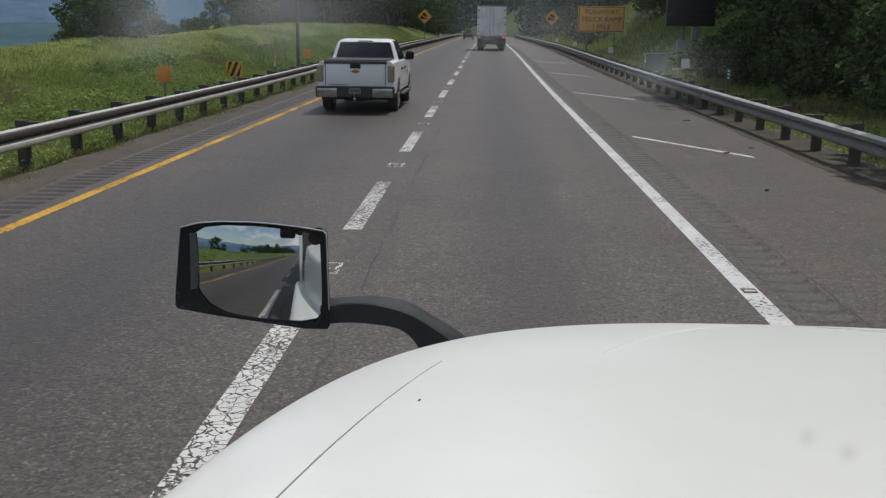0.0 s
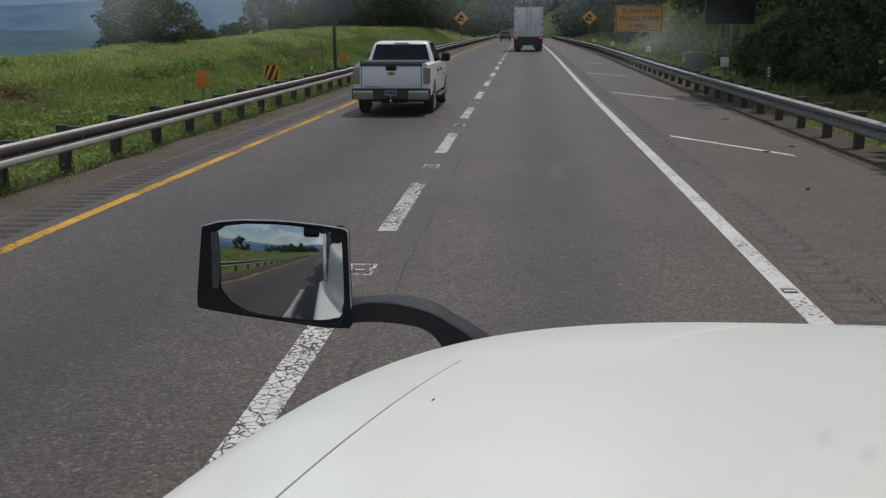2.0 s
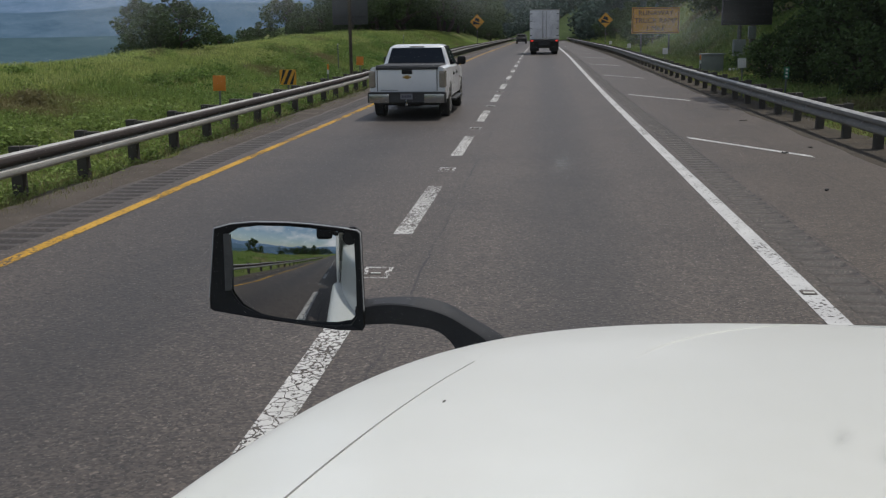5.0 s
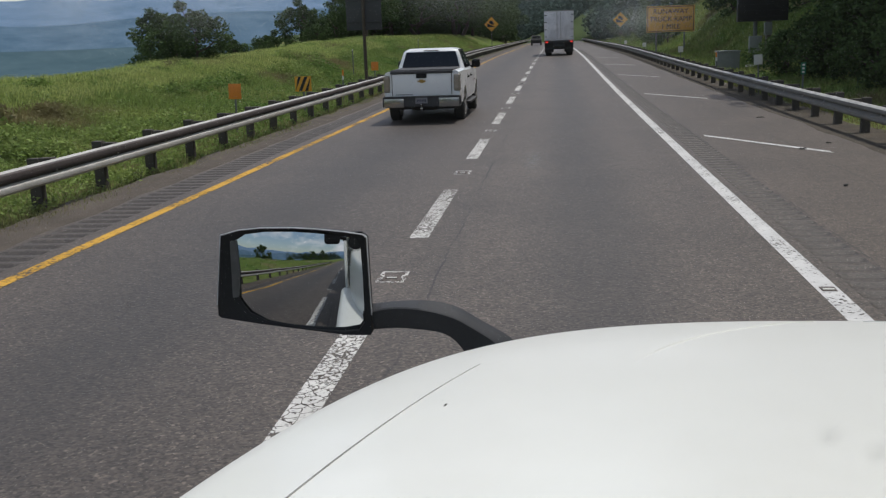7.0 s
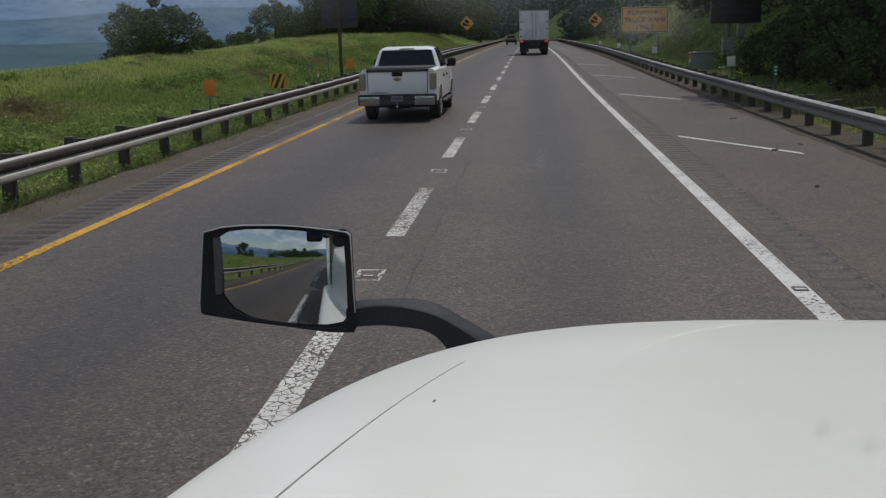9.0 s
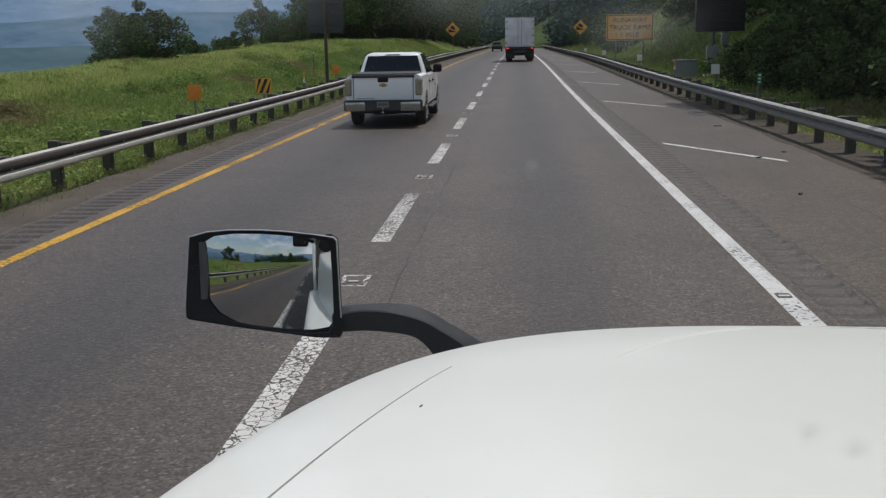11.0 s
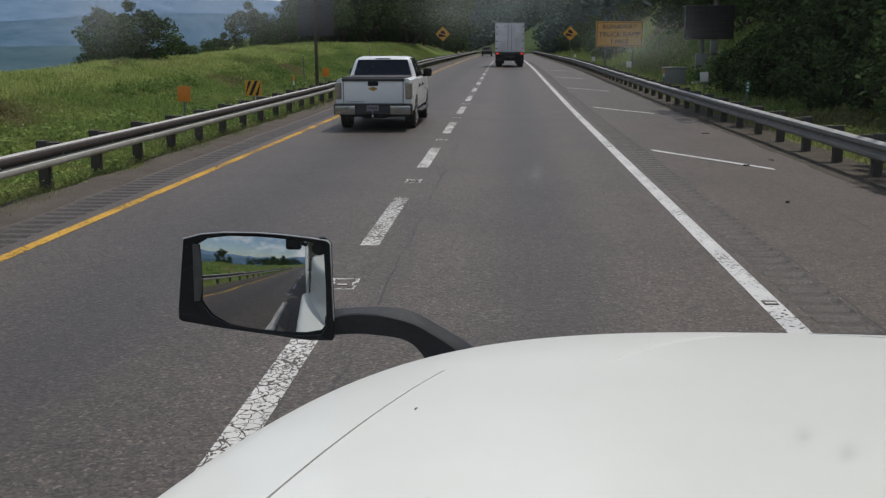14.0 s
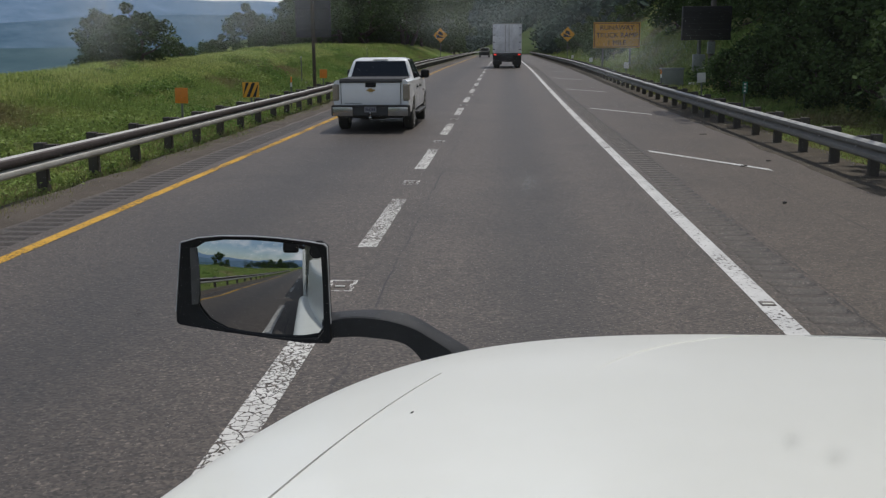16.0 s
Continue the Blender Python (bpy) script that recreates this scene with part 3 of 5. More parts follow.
def guardrail(offset, facing, y0, y1, mid, label):
    """Timber posts with blocks, and corrugated steel rails bolted to them, along the road."""
    t = thing("guardrail", label, "guardrail")
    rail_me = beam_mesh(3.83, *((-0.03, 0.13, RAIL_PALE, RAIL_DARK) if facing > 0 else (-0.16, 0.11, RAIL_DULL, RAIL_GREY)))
    post_me = mesh_of("post", box(0, 0, 0.18, 0.165, 0.14, 1.10, 0.012), POST)
    block_me = mesh_of("block", box(0, 0, 0, 0.19, 0.14, 0.34, 0.01), POST)
    bolt_me = mesh_of("bolt", rod((0, 0, 0), (0.02, 0, 0), 0.018, n=8), GALV)
    n = int((y1 - y0) / 1.905)
    for i in range(n):
        y = y0 + 1.905 * i
        b = bearing(y)
        lean = random.uniform(-1.6, 1.6)
        m = Matrix.Translation((offset + centre(y), y, grade(y))) @ Matrix.Rotation(b, 4, "Z") @ (Matrix.Identity(4) if facing > 0 else Matrix.Rotation(math.pi, 4, "Z"))
        part("post", post_me, None, t, at=m @ pose(-0.19, 0, mid - 0.545 + random.uniform(-0.02, 0.02), lean, lean * 0.5))
        part("block", block_me, None, t, at=m @ pose(0.0, 0, mid + 0.005))
        if i % 2 == 0:
            way = 1 if facing > 0 else -1
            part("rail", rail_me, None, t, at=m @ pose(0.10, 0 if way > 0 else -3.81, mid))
        part("bolt", bolt_me, None, t, at=m @ pose(0.108, 0, mid))
    return t


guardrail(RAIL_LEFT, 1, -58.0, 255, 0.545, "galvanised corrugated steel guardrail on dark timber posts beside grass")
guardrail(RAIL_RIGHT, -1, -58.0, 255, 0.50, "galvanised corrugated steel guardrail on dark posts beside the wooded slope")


# ---- the lorry that the camera rides in ----
lorry = thing("semi_truck", "white semi truck with a broad sloping hood and black hood mirror", "truck")
HX, HY, HL, HW, HN = 0.7067, 0.5, 1.9694, 1.0849, 2.6653


def hood_z(y, r):
    return 1.7862 - 0.1725 * (y - HY) - 0.0435 * r ** 5.5899


def hood_point(r, a, out=0.0, down=0.0):
    c, s = math.cos(a), math.sin(a)
    e = 2 / HN
    ex = math.copysign(abs(c) ** e, c)
    ey = abs(s) ** e
    x, y = HX + (HW * r + out) * ex, HY + (HL * r + out) * ey
    z = hood_z(y, r) - down
    return (x, y, z)


def hood():
    steps = [k / 14 for k in range(1, 12)] + [0.82, 0.86, 0.90, 0.93, 0.96, 0.98, 1.0]
    N = 120
    rings = []
    for r in steps:
        rings.append([hood_point(r, math.pi * i / N) for i in range(N + 1)])
    for out, down in ((0.010, 0.006), (0.017, 0.015), (0.022, 0.03), (0.03, 0.08), (0.045, 0.25), (0.06, 0.5), (0.06, 0.8)):
        rings.append([hood_point(1.0, math.pi * i / N, out, down) for i in range(N + 1)])
    bm = loft(rings, closed=False)
    hub = bm.verts.new((HX, HY, hood_z(HY, 0)))
    bm.verts.ensure_lookup_table()
    for i in range(N):
        bm.faces.new((hub, bm.verts[i], bm.verts[i + 1]))
    return bm


part("hood", hood(), TRUCK_WHITE, lorry, "broad white painted hood with a low ridge")


def hood_r(x, y):
    return min(1.0, ((abs(x - HX) / HW) ** HN + (max(y - HY, 0) / HL) ** HN) ** (1 / HN))


def seam():
    """The thin gap between the hood's top and its side panel, closing towards the front."""
    rings = []
    for i in range(41):
        y = 0.74 + 0.93 * i / 40
        x = 0.0629 * y * y + 0.0008 * y - 0.2838
        z, w = hood_z(y, hood_r(x, y)) + 0.0012, 0.0011 - 0.0009 * smooth(1.05, 1.7, y)
        rings.append([(x - w, y, z - 0.003), (x - w * 0.7, y, z), (x + w * 0.7, y, z), (x + w, y, z - 0.003)])
    return loft(rings)


def ridge_line(side):
    """A low pressed ridge that curves in over the front of the hood."""
    rings = []
    for i in range(31):
        f = i / 30
        y = 1.56 + 0.80 * f
        x = 0.4957 * y * y - 1.3202 * y + 1.0040
        z, w = hood_z(y, hood_r(x, y)) - 0.0030 * (1 - smooth(0.0, 0.3, f)) + 0.0008, 0.0014 + 0.0046 * math.sin(math.pi * min(1.0, f + 0.1)) ** 0.5
        x = x if side < 0 else 2 * HX - x
        rings.append([(x - w, y + w, z - 0.002), (x - w * 0.4, y + w * 0.4, z + 0.0018), (x + w * 0.4, y - w * 0.4, z + 0.0018), (x + w, y - w, z - 0.002)])
    return loft(rings)


def nose_crease():
    """A faint crease across the middle of the hood's nose."""
    rings = []
    for i in range(25):
        x = 0.46 + 0.50 * i / 24
        y = 1.65 + 0.43 * (x - 0.46) - 0.43 * max(0.0, x - HX) * 2
        z = hood_z(y, hood_r(x, y)) - 0.0014 - 0.0012 * (1 - smooth(0.46, 0.6, x))
        rings.append([(x, y - 0.004, z - 0.001), (x, y - 0.001, z + 0.0012), (x, y + 0.001, z + 0.0012), (x, y + 0.004, z - 0.001)])
    return loft(rings)


for s in (-1, 1):
    part("hood_ridge", ridge_line(s), TRUCK_WHITE, lorry)
part("hood_crease", nose_crease(), TRUCK_WHITE, lorry)
part("panel_gap", seam(), SEAM, lorry, "thin dark panel gap")
chip = bmesh.new()
bmesh.ops.create_icosphere(chip, subdivisions=2, radius=0.0048, matrix=Matrix.Translation((0, 0, 0)) @ Matrix.Diagonal((0.3, 1.1, 0.2, 1)))
part("paint_chip", chip, GASKET, lorry, "tiny dark chip in the paint", at=pose(-0.124, 1.287, hood_z(1.287, 0.814) + 0.001, 0, 0, -20))

part("cowl", box(HX, 0.44, 1.60, 2.2, 0.22, 0.28, 0.04, 3), TRUCK_WHITE, lorry, "white cowl panel below the windscreen")

# hood mirror: housing and bowed glass, and the arm that carries it
MIR_AT = Matrix(((0.9947, -0.1022, -0.0116, -0.5908), (0.1028, 0.9883, 0.1124, 2.2), (0.0, -0.113, 0.9936, 1.579), (0, 0, 0, 1)))
OUTER = [(-0.171, 0.1165), (-0.13, 0.128), (-0.077, 0.1325), (0.0, 0.1315), (0.0565, 0.1275), (0.13, 0.119), (0.170, 0.1125), (0.1775, 0.105),
         (0.180, 0.0), (0.1835, -0.12), (0.178, -0.129), (0.12, -0.129), (0.0515, -0.12), (-0.0834, -0.1021), (-0.18, -0.086), (-0.187, -0.08), (-0.187, -0.053)]
INNER = [(-0.150, 0.100), (-0.12, 0.116), (-0.07, 0.122), (0.0, 0.121), (0.05, 0.117), (0.12, 0.108), (0.147, 0.102), (0.160, 0.086),
         (0.163, 0.0), (0.163, -0.098), (0.149, -0.117), (0.11, -0.120), (0.038, -0.1145), (-0.075, -0.094), (-0.118, -0.072), (-0.138, -0.045), (-0.149, -0.02)]
OUTER = [(x * 1.065 if x < 0 else x, z) for x, z in OUTER]
PIVOT = (0.1225, 0.0555)


def bowed(x, z, radius=0.8):
    """Depth of the bowed glass."""
    return ((x - PIVOT[0]) ** 2 + (z - PIVOT[1]) ** 2) / (2 * radius)


def slope(x):
    """The rim lies back towards its outer side, as the glass does."""
    return 0.155 * (PIVOT[0] - x)


def housing():
    back = [(x * 0.9, z * 0.88) for x, z in OUTER]
    deep = [(x * 0.62, z * 0.6) for x, z in OUTER]
    rings = [[(x, slope(x) + 0.014, z) for x, z in INNER], [(x * 1.01, slope(x) - 0.006, z * 1.01) for x, z in INNER],
             [(x * 0.985, slope(x) - 0.013, z * 0.985) for x, z in OUTER], [(x, slope(x) - 0.007, z) for x, z in OUTER],
             [(x * 1.004, slope(x) + 0.03, z * 1.004) for x, z in OUTER], [(x, 0.12, z) for x, z in back], [(x, 0.15, z) for x, z in deep]]
    bm = loft(rings, caps=False)
    bm.faces.new([v for v in bm.verts if abs(v.co.y - 0.15) < 1e-6])
    return bm


mirror = part("mirror", housing(), PLASTIC, lorry, "black plastic mirror housing", at=MIR_AT)


def glass():
    """The bowed glass, cut to the inner rim."""
    bm = bmesh.new()
    k, m = len(INNER), 16
    cx, cz = 0.01, 0.0
    fine = []
    for i in range(k):
        (a, b), (c, d) = INNER[i], INNER[(i + 1) % k]
        fine += [(a + (c - a) * j / 4, b + (d - b) * j / 4) for j in range(4)]
    hub = bm.verts.new((cx, bowed(cx, cz), cz))
    last = None
    for s in range(1, m + 1):
        f = s / m * 1.012
        ring = []
        for x, z in fine:
            px, pz = cx + (x - cx) * f, cz + (z - cz) * f
            ring.append(bm.verts.new((px, bowed(px, pz), pz)))
        for i in range(len(ring)):
            j = (i + 1) % len(ring)
            if last:
                bm.faces.new((last[i], last[j], ring[j], ring[i]))
            else:
                bm.faces.new((hub, ring[j], ring[i]))
        last = ring
    return bm


part("mirror_glass", glass(), MIRROR, mirror, "bowed mirror glass", at=pose(0, -0.008, 0))


def rim_sheen():
    """Grey strip on the outer side of the glass: the bevel's reflection as colour."""
    rings = []
    for i in range(9):
        z = -0.035 + 0.138 * i / 8
        w = 0.019 * (0.55 + 0.45 * math.sin(math.pi * (i + 0.6) / 9.2))
        y = slope(-0.15)
        rings.append([(-0.157, y - 0.016, z), (-0.157 + w, y - 0.009, z), (-0.157 + w, y + 0.012, z), (-0.157, y + 0.012, z)])
    return loft(rings)


part("rim_sheen", rim_sheen(), RIM_SHEEN, mirror, "grey strip painted for the reflection in the inner rim")


def glint_strip():
    """Thin pale strip painting the glint round the housing's face, open along its foot."""
    rings = []
    fine = []
    path = OUTER[-1:] + OUTER[:10]
    for (xa, za), (xb, zb) in zip(path, path[1:]):
        fine += [(xa + (xb - xa) * j / 3, za + (zb - za) * j / 3) for j in range(3)]
    for x, z in fine:
        y = slope(x) - 0.009
        rings.append([(x * 0.994, y - 0.0015, z * 0.994), (x * 1.006, y, z * 1.006), (x * 1.008, y + 0.005, z * 1.008), (x * 0.998, y + 0.004, z * 0.998)])
    return loft(rings)


part("glint_strip", glint_strip(), RIM_GLINT, mirror, "thin pale strip painted for the glint on the edge")
bracket = rod((0.151, -0.012, 0.094), (0.151, 0.01, 0.094), 0.017, n=20)
box(0.158, -0.001, 0.10, 0.02, 0.02, 0.04, 0.006, bm=bracket)
part("glass_bracket", bracket, PLASTIC, mirror, "small black bracket at the corner of the glass")


def arm():
    """A flat bent arm, wide at its root, lying back a little."""
    low = [(-0.43, 1.456), (-0.38, 1.460), (-0.34, 1.461), (-0.275, 1.455), (-0.24, 1.447), (-0.213, 1.430), (-0.19, 1.40), (-0.18, 1.37)]
    mid = [(-0.43, 1.500), (-0.373, 1.513), (-0.312, 1.513), (-0.257, 1.504), (-0.21, 1.489), (-0.174, 1.469), (-0.122, 1.435), (-0.095, 1.405)]
    high = [(-0.43, 1.512), (-0.381, 1.518), (-0.318, 1.522), (-0.256, 1.519), (-0.207, 1.505), (-0.159, 1.477), (-0.09, 1.435), (-0.05, 1.40)]

    def glide(pts, f):
        i = min(int(f), len(pts) - 2)
        p = [Vector((*pts[min(max(j, 0), len(pts) - 1)], 0)) for j in (i - 1, i, i + 1, i + 2)]
        u = f - i
        return 0.5 * (2 * p[1] + (p[2] - p[0]) * u + (2 * p[0] - 5 * p[1] + 4 * p[2] - p[3]) * u * u + (3 * p[1] - p[0] - 3 * p[2] + p[3]) * u ** 3)

    rings = []
    for k in range(43):
        f = k / 6
        lo, fold, hi = glide(low, f), glide(mid, f), glide(high, f)
        rings.append([(lo.x, 2.232, lo.y), (lo.x, 2.222, lo.y - 0.001), (fold.x, 2.200, fold.y), (fold.x + 0.001, 2.203, fold.y + 0.003),
                      (hi.x, 2.248, hi.y), (hi.x + 0.002, 2.254, hi.y - 0.003), (lo.x + 0.004, 2.252, lo.y + 0.004)])
    return loft(rings)


part("mirror_arm", arm(), ARM_GREY, lorry, "black bent mirror arm")

# cab round the camera, trailer behind it, wheels
cab = part("cab", box(-0.48, -1.3, 1.45, 0.05, 3.3, 0.95, 0.02), TRUCK_WHITE, lorry, "white cab side")
for args in ((-0.48, -1.9, 2.65, 0.05, 2.1, 1.5), (1.89, -1.3, 2.2, 0.05, 3.3, 2.4), (HX, -1.3, 3.42, 2.4, 3.3, 0.05), (HX, -2.95, 2.2, 2.4, 0.05, 2.4),
             (HX, -1.3, 0.98, 2.4, 3.3, 0.05), (-0.48, -0.05, 3.2, 0.05, 1.0, 0.42)):
    part("cab_panel", box(*args, 0.01), TRUCK_WHITE, lorry)
part("door_window", box(-0.482, -0.35, 2.45, 0.02, 0.95, 1.02, 0.004), BLACK_GLASS, lorry, "dark side window")
part("trailer", box(HX, -10.5, 2.6, 2.5, 13.4, 2.8, 0.03), TRUCK_WHITE, lorry, "white box trailer")
for s in (-1, 1):
    part("fender", box(HX + s * 1.16, 1.0, 0.98, 0.26, 1.5, 0.42, 0.1, 4), TRUCK_WHITE, lorry, "rounded white fender")
    m = part("door_mirror", box(HX + s * 1.40, 0.30, 2.25, 0.24, 0.14, 0.75, 0.05, 3), PLASTIC, lorry, "tall black door mirror")
    part("bracket", rod((HX + s * 1.2, 0.25, 1.95), (HX + s * 1.34, 0.30, 2.0), 0.025), PLASTIC, m)
part("chassis", box(HX, -7.0, 0.85, 0.9, 18.0, 0.25, 0.02), STEEL_DARK, lorry)


# windscreen in front of the camera, with dust and smears
pane = part("windscreen", box(HX, 0.62, 2.42, 2.36, 0.006, 1.75), WINDSCREEN, lorry, "clear windscreen with a thin film of dust")
pane.visible_shadow = False
for x, z, rx, rz in ((-0.16, 2.17, 0.085, 0.035), (0.01, 2.176, 0.11, 0.045), (0.085, 2.15, 0.06, 0.03), (0.08, 2.147, 0.05, 0.028), (-0.27, 2.17, 0.07, 0.05), (-0.03, 2.17, 0.05, 0.03)):
    bm = bmesh.new()
    bmesh.ops.create_circle(bm, cap_ends=True, radius=1, segments=32, matrix=Matrix.Rotation(math.pi / 2, 4, "X"))
    s = part("smear", bm, SMEAR, pane, "hazy wipe mark", at=pose(x, 0.612, z) @ Matrix.Diagonal((rx, 1, rz, 1)))


for x, z, r in ((0.200, 1.890, 0.013), (0.230, 1.879, 0.014), (0.02, 2.065, 0.009), (-0.245, 1.975, 0.006), (0.245, 2.12, 0.010), (0.27, 2.098, 0.012)):
    bm = bmesh.new()
    bmesh.ops.create_circle(bm, cap_ends=True, radius=1, segments=24, matrix=Matrix.Rotation(math.pi / 2, 4, "X"))
    part("dirt_spot", bm, SPOT if z < 2 else SMEAR, pane, "small dried spot", at=pose(x, 0.610, z) @ Matrix.Diagonal((r, 1, r, 1)))

for x, z, rx, rz in ((-0.17, 2.19, 0.11, 0.055), (-0.25, 2.185, 0.05, 0.06)):
    bm = bmesh.new()
    bmesh.ops.create_circle(bm, cap_ends=True, radius=1, segments=32, matrix=Matrix.Rotation(math.pi / 2, 4, "X"))
    part("smear", bm, WIPE, pane, "broad pale wipe haze", at=pose(x, 0.608, z) @ Matrix.Diagonal((rx, 1, rz, 1)))


def tyre_mesh(radius, width, n=40):
    prof = [(radius * 0.62, -width * 0.42), (radius * 0.8, -width * 0.5), (radius * 0.93, -width * 0.48), (radius, -width * 0.36), (radius, width * 0.36),
            (radius * 0.93, width * 0.48), (radius * 0.8, width * 0.5), (radius * 0.62, width * 0.42)]
    rings = []
    for i in range(n + 1):
        a = 2 * math.pi * i / n
        rings.append([(x, r * math.cos(a), r * math.sin(a)) for r, x in prof])
    bm = loft(rings, caps=False)
    bmesh.ops.remove_doubles(bm, verts=bm.verts, dist=1e-5)
    return mesh_of("tyre", bm, RUBBER)


def rim_mesh(radius, width, mat):
    """A dished wheel with five broad spokes; its face looks to +x."""
    bm = bmesh.new()
    n = 40
    prof = [(radius * 1.0, width * 0.44), (radius * 0.93, width * 0.40), (radius * 0.90, width * 0.2), (radius * 0.90, -width * 0.4)]
    rings = [[(x, r * math.cos(2 * math.pi * i / n), r * math.sin(2 * math.pi * i / n)) for r, x in prof] for i in range(n + 1)]
    loft(rings, closed=False, bm=bm)
    for k in range(5):
        a = 2 * math.pi * k / 5
        rot = Matrix.Rotation(a, 4, "X")
        ring = []
        for r, half, x in ((0.1, 0.5, 0.36), (0.5, 0.26, 0.34), (0.93, 0.30, 0.40)):
            ring.append([rot @ Vector((width * x, -half * radius * 0.5, radius * r)), rot @ Vector((width * (x + 0.04), 0, radius * r)),
                         rot @ Vector((width * x, half * radius * 0.5, radius * r)), rot @ Vector((width * (x - 0.14), 0, radius * r))])
        loft(ring, bm=bm)
    rod((width * 0.2, 0, 0), (width * 0.42, 0, 0), radius * 0.24, radius * 0.2, 20, bm)
    rod((-width * 0.3, 0, 0), (width * 0.05, 0, 0), radius * 0.75, n=24, bm=bm)
    return mesh_of("rim", bm, mat)


big_tyre, big_rim = tyre_mesh(0.52, 0.30), rim_mesh(0.31, 0.28, GALV)
for y in (1.05, -4.4, -5.7, -14.6, -15.9):
    for s in (-1, 1):
        w = part("wheel", big_tyre, None, lorry, "black tyre", at=pose(HX + s * 0.98, y, 0.52, 0, 0, 0 if s > 0 else 180))
        part("rim", big_rim, None, w)


# ---- white pickup ----
def pickup(at):
    t = thing("pickup_truck", "white crew-cab pickup with black bed cover and chrome bumper", "pickup truck", at=at)
    R, AZ, A1, A2 = 0.50, 0.40, 1.22, 4.86

    def low(y):
        z = 0.50
        for a in (A1, A2):
            d = abs(y - a)
            if d < R:
                z = max(z, AZ + math.sqrt(R * R - d * d) * 0.98)
        return z

    def top(y):
        if y < 2.0:
            return 1.33
        if y < 4.25:
            return 1.30
        return 1.30 - 0.11 * smooth(4.25, 5.45, y) - 0.12 * smooth(5.45, 5.75, y)

    def half(y):
        return 1.0 - 0.03 * smooth(0.5, 0.1, y) - 0.12 * smooth(5.0, 5.75, y) ** 2

    ys = sorted({*np.linspace(0.10, 5.75, 58).round(3).tolist(), *(a + R * math.cos(k * math.pi / 16) for a in (A1, A2) for k in range(17))})
    rings = []
    for y in ys:
        zl, zt, h = low(y), top(y), half(y)
        side = []
        for s in range(7):
            z = zl + (zt - 0.05 - zl) * s / 6
            x = h * (1.0 - 0.035 * ((z - 0.88) / 0.45) ** 2)
            for a in (A1, A2):
                d = math.hypot(y - a, z - AZ)
                x += 0.018 * max(0.0, 1 - abs(d - 0.55) / 0.12)
            side.append((x, y, z))
        side += [(h * 0.935, y, zt - 0.012), (h * 0.88, y, zt)]
        rings.append([(-x, y2, z) for x, y2, z in side] + [(x, y2, z) for x, y2, z in reversed(side)])
    part("body", loft(rings), CAR_WHITE, t, "glossy white pickup body")

    # cabin with pillars; its glass sits in the sides
    def frame_ring(f):
        z = 1.28 + 0.585 * f
        x = 0.925 - 0.20 * f ** 1.15
        y0, y1 = 2.02 + 0.20 * f, 4.28 - 0.92 * f
        if f > 0.9:
            x, y0, y1 = x - 0.12 * (f - 0.9) / 0.1, y0 + 0.12 * (f - 0.9) / 0.1, y1 - 0.2 * (f - 0.9) / 0.1
        c = 0.07
        corner = [(x - c, y0), (x, y0 + c), (x, y1 - c), (x - c, y1)]
        mid = [(x, y0 + c + (y1 - y0 - 2 * c) * k / 6) for k in range(1, 6)]
        right = [corner[0], corner[1], *mid, corner[2], corner[3]]
        return [(a, b, z) for a, b in right] + [(-a, b, z) for a, b in reversed(right)]
    part("cabin", loft([frame_ring(f) for f in (0, 0.15, 0.4, 0.65, 0.85, 0.93, 0.97, 1.0)]), CAR_WHITE, t, "white cabin roof and pillars")

    def side_x(f):
        return 0.925 - 0.20 * f ** 1.15

    def pane(corners, thick=0.008):
        """A thin glass plate; corners as (x, y, z), pushed outward by the plate's own normal."""
        a, b, c, d = (Vector(p) for p in corners)
        n = (b - a).cross(d - a).normalized() * thick
        return loft([[a - n, b - n, c - n, d - n], [a + n, b + n, c + n, d + n]])

    def up(f):
        return 1.28 + 0.585 * f

    part("rear_window", pane([(-0.80, 2.02 + 0.20 * 0.1, up(0.1)), (0.80, 2.02 + 0.20 * 0.1, up(0.1)), (0.68, 2.02 + 0.20 * 0.84, up(0.84)), (-0.68, 2.02 + 0.20 * 0.84, up(0.84))], 0.012),
         BLACK_GLASS, t, "dark tinted rear window")
    part("windscreen", pane([(0.80, 4.28 - 0.09, up(0.1)), (-0.80, 4.28 - 0.09, up(0.1)), (-0.66, 4.28 - 0.92 * 0.84, up(0.84)), (0.66, 4.28 - 0.92 * 0.84, up(0.84))], 0.012), BLACK_GLASS, t)
    for s in (-1, 1):
        for ya, yb, yc, yd in ((2.20, 2.98, 2.98, 2.36), (3.06, 4.05, 3.42, 3.06)):
            lo, hi = 0.06, 0.84
            pts = [(s * side_x(lo), ya, up(lo)), (s * side_x(lo), yb, up(lo)), (s * side_x(hi), yc, up(hi)), (s * side_x(hi), yd, up(hi))]
            part("side_window", pane(pts if s > 0 else pts[::-1], 0.010), BLACK_GLASS, t, "dark tinted side window")
            vis = [(s * side_x(hi), yd, up(hi) - 0.02), (s * side_x(hi), yc, up(hi) - 0.02), (s * (side_x(hi) - 0.02), yc, up(hi) + 0.04), (s * (side_x(hi) - 0.02), yd, up(hi) + 0.04)]
            part("window_visor", pane(vis if s > 0 else vis[::-1], 0.022), PLASTIC, t)
